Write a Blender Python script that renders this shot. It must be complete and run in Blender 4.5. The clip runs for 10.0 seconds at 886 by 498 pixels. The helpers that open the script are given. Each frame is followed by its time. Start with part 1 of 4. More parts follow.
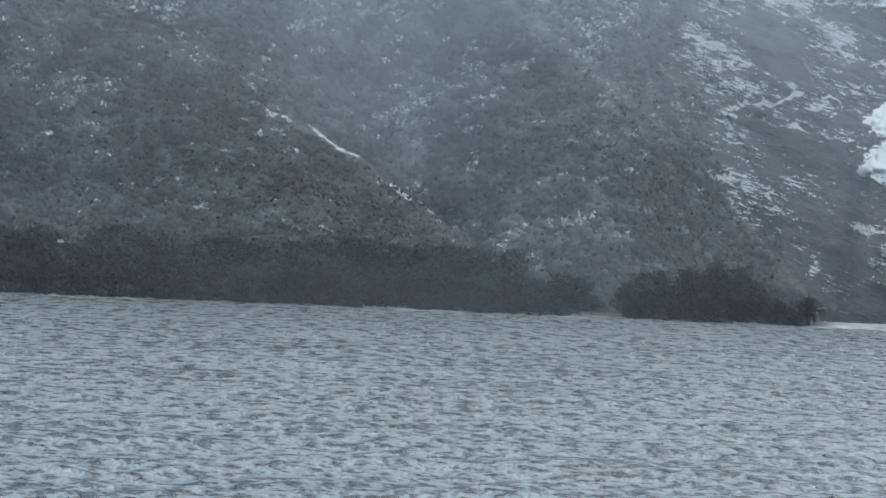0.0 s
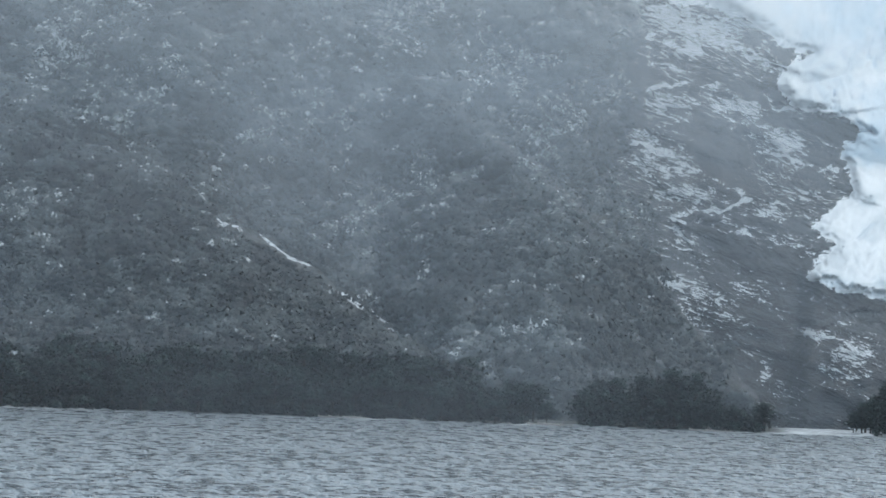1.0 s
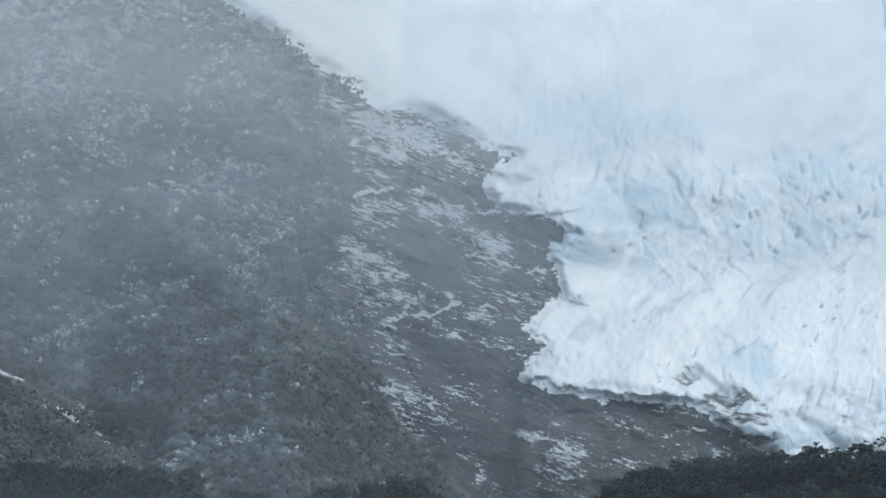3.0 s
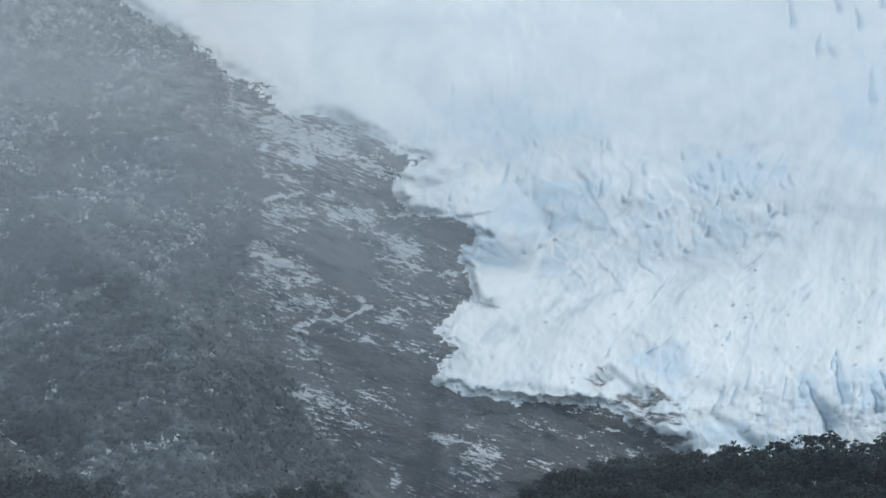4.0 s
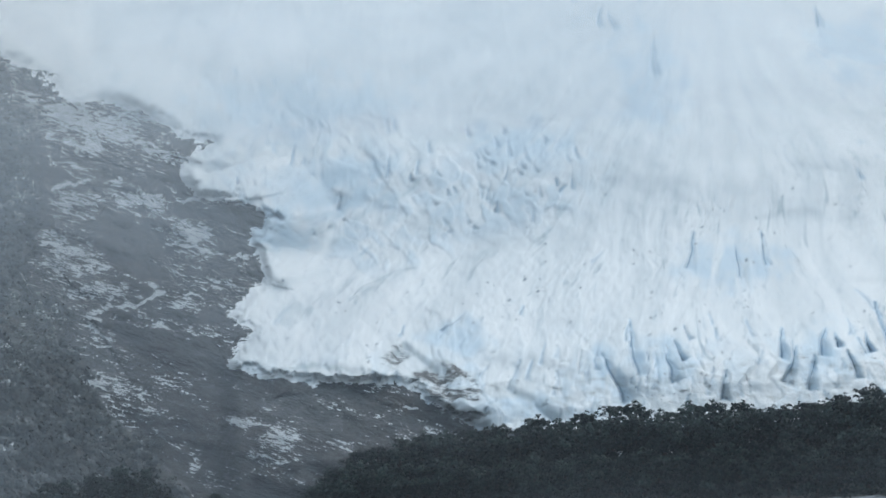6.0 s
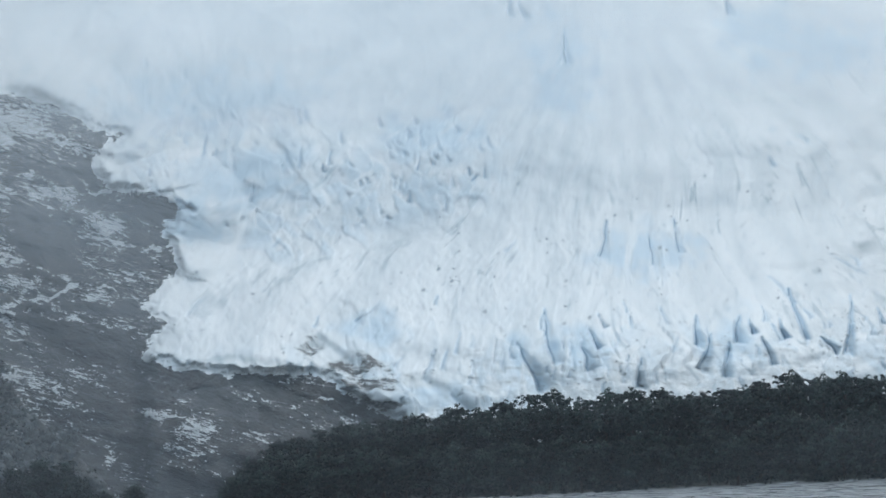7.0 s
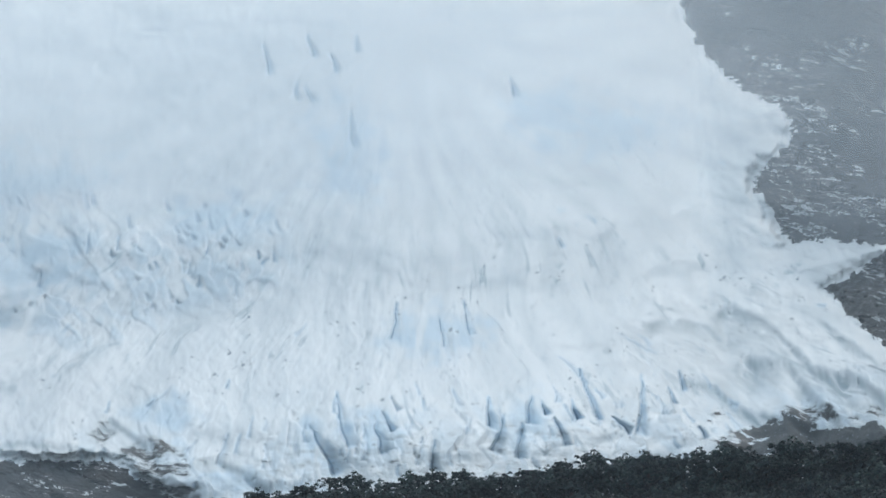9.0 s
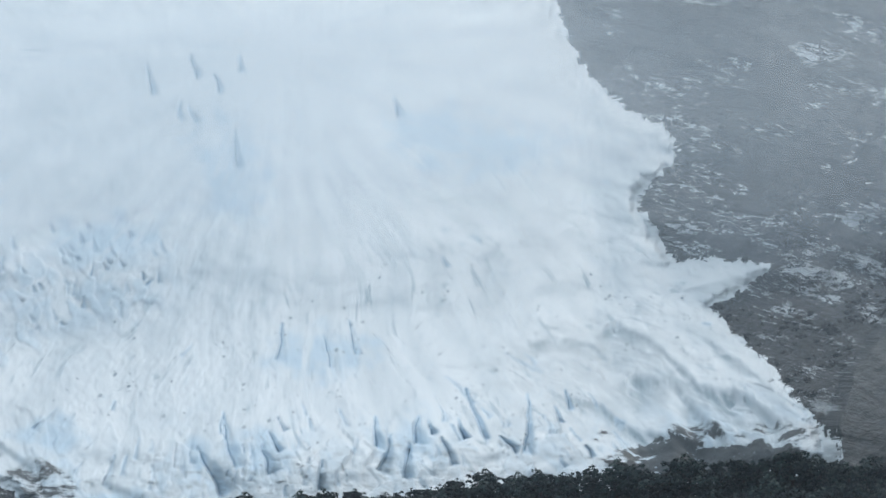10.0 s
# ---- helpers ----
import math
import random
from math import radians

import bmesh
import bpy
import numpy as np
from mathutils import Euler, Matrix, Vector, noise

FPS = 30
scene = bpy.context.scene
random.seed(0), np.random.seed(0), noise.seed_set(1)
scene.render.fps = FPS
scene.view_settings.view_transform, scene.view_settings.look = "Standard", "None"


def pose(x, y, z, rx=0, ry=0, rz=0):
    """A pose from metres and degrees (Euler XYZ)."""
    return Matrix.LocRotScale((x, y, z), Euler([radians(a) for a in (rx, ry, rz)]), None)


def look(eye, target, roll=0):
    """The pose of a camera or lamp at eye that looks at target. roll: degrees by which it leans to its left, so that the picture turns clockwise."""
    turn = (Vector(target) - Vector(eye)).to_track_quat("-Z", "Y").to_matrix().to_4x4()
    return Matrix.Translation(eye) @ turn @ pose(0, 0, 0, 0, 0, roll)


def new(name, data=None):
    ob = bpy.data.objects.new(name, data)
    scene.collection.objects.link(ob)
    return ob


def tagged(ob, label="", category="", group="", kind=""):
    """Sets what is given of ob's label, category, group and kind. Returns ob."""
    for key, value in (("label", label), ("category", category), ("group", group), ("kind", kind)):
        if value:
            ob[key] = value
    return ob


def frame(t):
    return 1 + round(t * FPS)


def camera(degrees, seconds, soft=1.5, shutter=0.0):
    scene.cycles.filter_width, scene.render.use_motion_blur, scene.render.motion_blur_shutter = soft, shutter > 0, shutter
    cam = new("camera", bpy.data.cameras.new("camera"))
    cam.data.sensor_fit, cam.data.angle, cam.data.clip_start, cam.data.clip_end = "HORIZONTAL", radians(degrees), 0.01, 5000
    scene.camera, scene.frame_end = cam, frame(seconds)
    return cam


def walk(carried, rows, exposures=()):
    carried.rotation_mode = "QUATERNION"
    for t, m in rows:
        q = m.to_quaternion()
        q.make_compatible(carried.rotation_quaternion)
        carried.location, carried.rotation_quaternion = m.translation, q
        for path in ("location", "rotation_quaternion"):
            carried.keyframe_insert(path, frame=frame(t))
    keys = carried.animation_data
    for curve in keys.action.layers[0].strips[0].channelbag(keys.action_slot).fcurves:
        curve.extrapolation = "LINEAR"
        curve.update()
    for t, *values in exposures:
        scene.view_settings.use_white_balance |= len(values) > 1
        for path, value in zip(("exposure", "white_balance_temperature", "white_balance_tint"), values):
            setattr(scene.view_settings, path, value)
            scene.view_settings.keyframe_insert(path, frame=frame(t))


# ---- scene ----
cam = camera(12.781, 10.0, soft=1.6)
PATH = [
    (0, look((0.000, 0.000, 3.12), (0.000, 999.914, 16.262), 2.500)),
    (0.5, look((-1.540, 0.643, 3.12), (-3.087, 1000.301, 29.242), 2.295)),
    (1, look((-3.080, 1.286, 3.12), (9.949, 1000.360, 44.129), 2.059)),
    (1.5, look((-4.620, 1.929, 3.12), (29.160, 999.923, 56.662), 1.714)),
    (2, look((-6.160, 2.572, 3.12), (47.672, 999.261, 64.057), 1.334)),
    (2.5, look((-7.700, 3.215, 3.12), (64.691, 998.453, 68.397), 0.847)),
    (3, look((-9.240, 3.858, 3.12), (79.209, 997.495, 72.855), 0.406)),
    (4.5, look((-13.860, 5.787, 3.12), (109.433, 995.687, 73.096), -0.969)),
    (5, look((-15.400, 6.430, 3.12), (120.847, 994.931, 68.718), -1.561)),
    (5.5, look((-16.940, 7.073, 3.12), (134.772, 993.397, 67.531), -1.990)),
    (6, look((-18.480, 7.716, 3.12), (148.821, 991.519, 67.471), -2.403)),
    (7.5, look((-23.100, 9.645, 3.12), (177.529, 987.488, 62.870), -3.166)),
    (8, look((-24.640, 10.288, 3.12), (188.636, 985.080, 68.640), -3.373)),
    (8.5, look((-26.180, 10.931, 3.12), (202.218, 981.740, 76.361), -3.506)),
    (9, look((-27.720, 11.574, 3.12), (217.777, 977.774, 81.791), -3.712)),
    (9.5, look((-29.260, 12.217, 3.12), (232.196, 974.071, 83.600), -3.905)),
    (10, look((-30.800, 12.860, 3.12), (244.225, 970.816, 84.855), -4.087)),
]
walk(cam, PATH, exposures=((0.0, 0.24), (0.5, 0.28), (1.0, 0.32), (1.5, 0.29), (2.0, 0.21), (3.2, 0.12), (4.5, 0.0), (10.0, 0.0)))

# ---- light: a thick overcast sky with a faint, very wide sun behind it ----
SUN_UP, SUN_ROUND = radians(48), radians(35)
world = bpy.data.worlds.new("overcast_sky")
scene.world = world
world.use_nodes = True
wn, wl = world.node_tree.nodes, world.node_tree.links
sky = wn.new("ShaderNodeTexSky")
sky.sky_type, sky.sun_disc = "NISHITA", False
sky.sun_elevation, sky.sun_rotation, sky.air_density, sky.dust_density = SUN_UP, SUN_ROUND, 1.5, 3.0
cloud = wn.new("ShaderNodeMix")
cloud.data_type = "RGBA"
cloud.inputs[0].default_value = 0.82
cloud.inputs[7].default_value = (5.6, 6.65, 7.5, 1)
wl.new(sky.outputs[0], cloud.inputs[6])
# an overcast sky is brightest overhead
way, height = wn.new("ShaderNodeTexCoord"), wn.new("ShaderNodeSeparateXYZ")
wl.new(way.outputs["Generated"], height.inputs[0])
overhead = wn.new("ShaderNodeMapRange")
overhead.inputs[1].default_value, overhead.inputs[2].default_value = 0.0, 1.0
overhead.inputs[3].default_value, overhead.inputs[4].default_value = 0.55, 1.25
wl.new(height.outputs[2], overhead.inputs[0])
shaded = wn.new("ShaderNodeVectorMath")
shaded.operation = "SCALE"
wl.new(cloud.outputs[2], shaded.inputs[0])
wl.new(overhead.outputs[0], shaded.inputs["Scale"])
wl.new(shaded.outputs[0], wn["Background"].inputs[0])
wn["Background"].inputs[1].default_value = 0.138
sun = new("sun", bpy.data.lights.new("sun", "SUN"))
sun.data.energy, sun.data.angle, sun.data.color = 1.1, radians(24), (1.0, 0.97, 0.93)
sun.matrix_world = look((0, 0, 0), (-math.sin(SUN_ROUND) * math.cos(SUN_UP), -math.cos(SUN_ROUND) * math.cos(SUN_UP), -math.sin(SUN_UP)))
scene.view_settings.exposure = 0.0

EYE = 3.12


# ---- noise on arrays ----
def hashed(i, j, seed):
    n = (i.astype(np.int64) * 374761393 + j.astype(np.int64) * 668265263 + seed * 2147483647) & 0xFFFFFFFF
    n = ((n ^ (n >> 13)) * 1274126177) & 0xFFFFFFFF
    return ((n ^ (n >> 16)) & 0xFFFF) / 65535.0


def pn(x, y, seed=0):
    """Smooth gradient noise, about -1 to 1."""
    x, y = np.broadcast_arrays(np.asarray(x, float), np.asarray(y, float))
    i, j = np.floor(x), np.floor(y)
    u, v = x - i, y - j
    total = 0
    su, sv = u * u * u * (u * (u * 6 - 15) + 10), v * v * v * (v * (v * 6 - 15) + 10)
    for a in (0, 1):
        for b in (0, 1):
            h = hashed(i + a, j + b, seed) * 2 * np.pi
            g = np.cos(h) * (u - a) + np.sin(h) * (v - b)
            total = total + g * (su if a else 1 - su) * (sv if b else 1 - sv)
    return total * 1.5


def fbm(x, y, octaves, seed=0, gain=0.5):
    total, amp = 0, 1
    for k in range(octaves):
        total = total + amp * pn(x * 2 ** k, y * 2 ** k, seed + 17 * k)
        amp *= gain
    return total


def ridged(x, y, octaves, seed=0, gain=0.5):
    total, amp = 0, 1
    for k in range(octaves):
        total = total + amp * (1 - 2 * np.abs(pn(x * 2 ** k, y * 2 ** k, seed + 31 * k)))
        amp *= gain
    return total


def facets(x, y, seed=0, tilt=1.0):
    """Broken ground: every cell a tilted plane of its own, with sharp breaks between."""
    i, j = np.floor(x), np.floor(y)
    best, out = np.full(x.shape, 9.0), np.zeros(x.shape)
    for a in (-1, 0, 1):
        for b in (-1, 0, 1):
            ci, cj = i + a, j + b
            dx, dy = x - ci - hashed(ci, cj, seed), y - cj - hashed(ci, cj, seed + 1)
            d = dx * dx + dy * dy
            h = hashed(ci, cj, seed + 2) - 0.5 + tilt * ((hashed(ci, cj, seed + 3) - 0.5) * dx + (hashed(ci, cj, seed + 4) - 0.5) * dy)
            out, best = np.where(d < best, h, out), np.minimum(d, best)
    return out


def ease(a, b, x):
    t = np.clip((x - a) / (b - a), 0, 1)
    return t * t * (3 - 2 * t)


def seg_dist(px, py, pts):
    """The distance to a polyline, and how far along it (0 to 1)."""
    best, along = np.full(px.shape, 1e9), np.zeros(px.shape)
    for k in range(len(pts) - 1):
        (ax, ay), (bx, by) = pts[k], pts[k + 1]
        dx, dy = bx - ax, by - ay
        t = np.clip(((px - ax) * dx + (py - ay) * dy) / (dx * dx + dy * dy + 1e-12), 0, 1)
        d = np.hypot(px - ax - t * dx, py - ay - t * dy)
        along = np.where(d < best, (k + t) / (len(pts) - 1), along)
        best = np.minimum(best, d)
    return best, along


def inside(px, py, pts):
    hit = np.zeros(px.shape, bool)
    for k in range(len(pts)):
        (ax, ay), (bx, by) = pts[k], pts[(k + 1) % len(pts)]
        if ay != by:
            hit ^= ((ay > py) != (by > py)) & (px < (bx - ax) * (py - ay) / (by - ay) + ax)
    return hit


def place(az, el, dist):
    """Bearing and rise in degrees and ground distance, from the first eye, to metres."""
    a = np.radians(az)
    return np.stack(np.broadcast_arrays(dist * np.sin(a), dist * np.cos(a), EYE + dist * np.tan(np.radians(el))), -1)


# ---- mesh helpers ----
def grid_mesh(name, co, keep=None, attributes=(), uv=None, smooth=True):
    """A mesh from a grid of places (rows, columns, 3)."""
    rows, cols = co.shape[:2]
    idx = np.arange(rows * cols).reshape(rows, cols)
    quads = np.stack([idx[:-1, :-1], idx[:-1, 1:], idx[1:, 1:], idx[1:, :-1]], -1).reshape(-1, 4)
    if keep is not None:
        k = keep.reshape(-1)
        quads = quads[k[quads].any(1)]
    return raw_mesh(name, co.reshape(-1, 3), quads, attributes, uv, smooth)


def raw_mesh(name, verts, faces, attributes=(), uv=None, smooth=False, normals=None):
    used, inverse = np.unique(faces, return_inverse=True)
    faces = inverse.reshape(faces.shape)
    verts = verts[used]
    n = faces.shape[1]
    me = bpy.data.meshes.new(name)
    me.vertices.add(len(verts))
    me.vertices.foreach_set("co", np.ascontiguousarray(verts, np.float32).ravel())
    me.loops.add(faces.size)
    me.loops.foreach_set("vertex_index", faces.astype(np.int32).ravel())
    me.polygons.add(len(faces))
    me.polygons.foreach_set("loop_start", np.arange(0, faces.size, n, dtype=np.int32))
    me.polygons.foreach_set("loop_total", np.full(len(faces), n, np.int32))
    me.polygons.foreach_set("use_smooth", np.full(len(faces), smooth, bool))
    for key, values in attributes:
        at = me.attributes.new(key, "FLOAT", "POINT")
        at.data.foreach_set("value", np.ascontiguousarray(values.reshape(-1)[used], np.float32))
    if uv is not None:
        for key, values in (("pan", uv[..., :2]), ("flow", uv[..., 2:])):
            if values.shape[-1]:
                layer = me.uv_layers.new(name=key)
                layer.data.foreach_set("uv", np.ascontiguousarray(values.reshape(-1, 2)[used][faces.ravel()], np.float32).ravel())
    me.update()
    me.validate()
    if normals is not None:
        me.normals_split_custom_set_from_vertices(normals[used].astype(np.float32))
    return me


def part(name, bm, material, parent, label=""):
    me = bpy.data.meshes.new(name)
    bm.to_mesh(me)
    bm.free()
    me.materials.append(material)
    ob = new(name, me)
    ob.parent = parent
    if label:
        tagged(ob, label)
    return ob


# ---- materials ----
class Nodes:
    def __init__(self, name):
        self.mat = bpy.data.materials.new(name)
        self.mat.use_nodes = True
        self.n, self.l = self.mat.node_tree.nodes, self.mat.node_tree.links
        self.bsdf = self.n["Principled BSDF"]
        self.out = self.n["Material Output"]

    def put(self, socket, value):
        if isinstance(value, bpy.types.NodeSocket):
            self.l.new(value, socket)
        else:
            socket.default_value = value

    def math(self, op, a, b=0.0, c=0.0, clamp=False):
        n = self.n.new("ShaderNodeMath")
        n.operation, n.use_clamp = op, clamp
        for s, v in zip(n.inputs, (a, b, c)):
            self.put(s, v)
        return n.outputs[0]

    def mix(self, fac, a, b):
        n = self.n.new("ShaderNodeMix")
        n.data_type = "RGBA"
        self.put(n.inputs[0], fac)
        for s, v in ((n.inputs[6], a), (n.inputs[7], b)):
            self.put(s, (*v, 1) if isinstance(v, tuple) else v)
        return n.outputs[2]

    def mapped(self, name, scale=(1, 1, 1), turn=0.0):
        c = self.n.new("ShaderNodeUVMap")
        c.uv_map = name
        m = self.n.new("ShaderNodeMapping")
        m.inputs["Scale"].default_value = scale
        m.inputs["Rotation"].default_value = (0, 0, radians(turn))
        self.l.new(c.outputs[0], m.inputs[0])
        return m.outputs[0]

    def coords(self, scale=(1, 1, 1), turn=0.0, source="Object"):
        c = self.n.new("ShaderNodeTexCoord")
        m = self.n.new("ShaderNodeMapping")
        m.vector_type = "TEXTURE"
        m.inputs["Scale"].default_value = [1 / s for s in scale]
        m.inputs["Rotation"].default_value = (0, 0, radians(turn))
        self.l.new(c.outputs[source], m.inputs[0])
        return m.outputs[0]

    def noise(self, vector, scale, detail=4.0, rough=0.55, warp=0.0):
        n = self.n.new("ShaderNodeTexNoise")
        n.inputs["Scale"].default_value, n.inputs["Detail"].default_value = scale, detail
        n.inputs["Roughness"].default_value, n.inputs["Distortion"].default_value = rough, warp
        self.l.new(vector, n.inputs["Vector"])
        return n.outputs["Fac"]

    def ramp(self, value, a, b, to=(0.0, 1.0)):
        n = self.n.new("ShaderNodeMapRange")
        n.interpolation_type = "SMOOTHSTEP"
        self.put(n.inputs[0], value)
        n.inputs[1].default_value, n.inputs[2].default_value = a, b
        n.inputs[3].default_value, n.inputs[4].default_value = to
        return n.outputs[0]

    def attribute(self, name):
        n = self.n.new("ShaderNodeAttribute")
        n.attribute_name = name
        return n.outputs["Fac"]

    def bump(self, height, strength, distance):
        n = self.n.new("ShaderNodeBump")
        n.inputs["Strength"].default_value, n.inputs["Distance"].default_value = strength, distance
        self.l.new(height, n.inputs["Height"])
        self.l.new(n.outputs[0], self.bsdf.inputs["Normal"])

    def done(self, color, rough, spec=0.5):
        self.put(self.bsdf.inputs["Base Color"], (*color, 1) if isinstance(color, tuple) else color)
        self.put(self.bsdf.inputs["Roughness"], rough)
        self.bsdf.inputs["Specular IOR Level"].default_value = spec
        return self.mat


def rock_material():
    m = Nodes("wet_rock")
    pan = m.coords(source="UV")
    big, fine = m.noise(pan, 1.2, 5), m.noise(m.coords(), 0.12, 6, 0.6)
    stone = m.mix(m.ramp(big, 0.3, 0.7), (0.010, 0.016, 0.022), (0.020, 0.029, 0.037))
    stone = m.mix(m.ramp(m.attribute("slab"), -0.45, 0.5), stone, (0.052, 0.064, 0.073))
    joint = m.noise(m.coords((0.35, 1.5, 1), -22, "UV"), 12.0, 6, 0.66)
    stone = m.mix(m.ramp(joint, 0.50, 0.72), stone, (0.046, 0.060, 0.072))
    stone = m.mix(m.ramp(fine, 0.55, 0.75), stone, (0.036, 0.047, 0.057))
    # frost lies in short dashes along the dip of the slabs
    dash = m.noise(m.coords((0.42, 1.5, 1), -18, "UV"), 15.0, 5, 0.66, 0.25)
    grain = m.noise(m.coords((0.6, 1.3, 1), -26, "UV"), 44.0, 3, 0.6)
    broad = m.noise(m.coords((0.5, 1.3, 1), -20, "UV"), 2.2, 4, 0.6)
    frost = m.math("ADD", m.math("MULTIPLY", m.attribute("frost"), 0.42), dash)
    frost = m.math("ADD", frost, m.math("ADD", m.math("MULTIPLY", grain, 0.52), m.math("MULTIPLY", broad, 0.75)))
    color = m.mix(m.ramp(frost, 1.25, 1.335), stone, (0.58, 0.62, 0.65))
    moss = m.math("MULTIPLY", m.attribute("wood"), m.ramp(m.noise(pan, 9.0, 4), 0.2, 0.4))
    color = m.mix(moss, color, m.mix(m.ramp(m.noise(m.coords(), 0.25, 5, 0.65), 0.35, 0.68), (0.016, 0.024, 0.028), (0.050, 0.062, 0.066)))
    m.bump(m.math("ADD", m.math("MULTIPLY", dash, 0.8), joint), 0.8, 7.0)
    return m.done(color, m.ramp(fine, 0.3, 0.7, (0.6, 0.85)), 0.3)


def ice_material():
    m = Nodes("glacier_ice")
    pan = m.coords(source="UV")
    fine = m.noise(m.coords(), 0.10, 5, 0.55)
    patch = m.noise(m.mapped("flow", (1.0, 0.45, 1)), 1.6, 6, 0.6, 0.4)
    white = m.mix(m.ramp(patch, 0.34, 0.62), (0.70, 0.745, 0.77), (0.835, 0.86, 0.872))
    shown = m.ramp(m.noise(pan, 1.1, 3, 0.55), 0.36, 0.62)
    height = m.n.new("ShaderNodeSeparateXYZ")
    m.l.new(pan, height.inputs[0])
    low = m.ramp(height.outputs[1], 5.6, 3.8, (0.6, 1.0))
    source = m.n.new("ShaderNodeSeparateXYZ")
    m.l.new(m.mapped("flow"), source.inputs[0])
    low = m.math("MULTIPLY", low, m.ramp(source.outputs[1], 1.8, 3.8, (0.2, 1.0)))
    # grey smears of silt and shallow furrows drawn out along the flow
    smear = m.noise(m.mapped("flow", (1.0, 0.42, 1)), 4.2, 7, 0.66, 0.6)
    thread = m.noise(m.mapped("flow", (1.0, 0.28, 1)), 14.0, 4, 0.58, 0.2)
    white = m.mix(m.math("MULTIPLY", m.ramp(smear, 0.56, 0.64), m.math("MULTIPLY", low, m.math("MULTIPLY_ADD", shown, 0.5, 0.50))), white, (0.50, 0.575, 0.62))
    white = m.mix(m.math("MULTIPLY", m.ramp(thread, 0.63, 0.69), m.math("MULTIPLY", low, m.math("MULTIPLY_ADD", shown, 0.50, 0.25))), white, (0.40, 0.47, 0.52))
    blue = m.math("MULTIPLY", m.attribute("blue"), m.ramp(m.noise(m.mapped("flow", (1.0, 0.5, 1)), 2.6, 5, 0.55, 0.6), 0.26, 0.52), clamp=True)
    # faces below the folds: bare grey ice, their shade put into the colour
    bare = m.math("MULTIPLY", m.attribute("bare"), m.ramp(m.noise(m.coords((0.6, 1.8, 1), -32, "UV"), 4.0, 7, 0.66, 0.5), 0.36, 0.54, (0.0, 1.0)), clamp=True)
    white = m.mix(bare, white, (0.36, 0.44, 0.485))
    color = m.mix(blue, white, (0.57, 0.695, 0.79))
    # deep blue ice, with the shade inside each crevasse put into its colour
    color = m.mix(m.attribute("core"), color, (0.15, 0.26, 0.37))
    # rock debris: streaks where the ice is thin, and a stain round them
    rubble = m.noise(m.coords((0.6, 1.7, 1), -14, "UV"), 8.0, 7, 0.66, 0.3)
    dirt = m.math("ADD", m.math("MULTIPLY", m.attribute("dirt"), 0.45), m.math("MULTIPLY", rubble, 0.9))
    color = m.mix(m.math("MULTIPLY", m.ramp(m.attribute("dirt"), 0.1, 1.0), m.ramp(rubble, 0.32, 0.56, (0.2, 0.85)), clamp=True), color, (0.37, 0.42, 0.45))
    color = m.mix(m.ramp(dirt, 0.76, 0.95), color, (0.042, 0.050, 0.055))
    # single stones and melt holes
    spots = 0.0
    for scale, size, share, turn in ((5.0, 0.20, 0.45, 30), (9.0, 0.26, 0.40, -25), (15.0, 0.28, 0.30, 10)):
        v = m.n.new("ShaderNodeTexVoronoi")
        v.inputs["Scale"].default_value = scale
        m.l.new(m.coords((1.0, 1.6, 1), turn, "UV"), v.inputs["Vector"])
        chosen = m.n.new("ShaderNodeSeparateColor")
        m.l.new(v.outputs["Color"], chosen.inputs[0])
        reach = m.math("MULTIPLY", chosen.outputs[1], size)
        one = m.math("MULTIPLY", m.ramp(m.math("SUBTRACT", v.outputs["Distance"], reach), 0.03, -0.03), m.ramp(chosen.outputs[0], 1 - share, 1 - share + 0.05))
        spots = m.math("MAXIMUM", spots, one)
    color = m.mix(m.math("MULTIPLY", m.math("MULTIPLY", spots, low), m.math("MULTIPLY_ADD", shown, 0.5, 0.45)), color, (0.30, 0.35, 0.39))
    m.bump(m.math("ADD", m.math("MULTIPLY_ADD", fine, 0.5, patch), m.math("MULTIPLY", smear, 1.0)), 0.22, 6.0)
    return m.done(color, 0.6, 0.3)


def leaf_material(name, dark, light, pale, share, vary=0.0):
    m = Nodes(name)
    g = m.n.new("ShaderNodeNewGeometry")
    island = g.outputs["Random Per Island"]
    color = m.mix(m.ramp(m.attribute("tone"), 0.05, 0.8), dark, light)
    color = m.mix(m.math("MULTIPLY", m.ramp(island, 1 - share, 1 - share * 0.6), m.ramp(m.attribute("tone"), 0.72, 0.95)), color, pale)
    if vary:
        each = m.n.new("ShaderNodeObjectInfo")
        color = m.mix(m.math("MULTIPLY", each.outputs["Random"], vary), color, dark)
    return m.done(color, 0.7, 0.15)


def bark_material():
    m = Nodes("bark")
    n = m.noise(m.coords((3, 3, 0.6)), 1.5, 5)
    m.bump(n, 0.5, 0.05)
    return m.done(m.mix(n, (0.02, 0.019, 0.018), (0.06, 0.057, 0.054)), 0.85, 0.2)


def gravel_material():
    m = Nodes("beach_gravel")
    a, b = m.noise(m.coords(), 1.8, 8, 0.7), m.noise(m.coords((1, 1, 1)), 0.06, 4)
    color = m.mix(m.ramp(a, 0.3, 0.7), (0.10, 0.11, 0.118), (0.29, 0.315, 0.33))
    color = m.mix(m.ramp(b, 0.45, 0.65), color, (0.44, 0.475, 0.50))
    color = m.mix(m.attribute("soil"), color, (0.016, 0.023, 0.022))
    m.bump(a, 0.5, 0.15)
    return m.done(color, 0.85, 0.25)


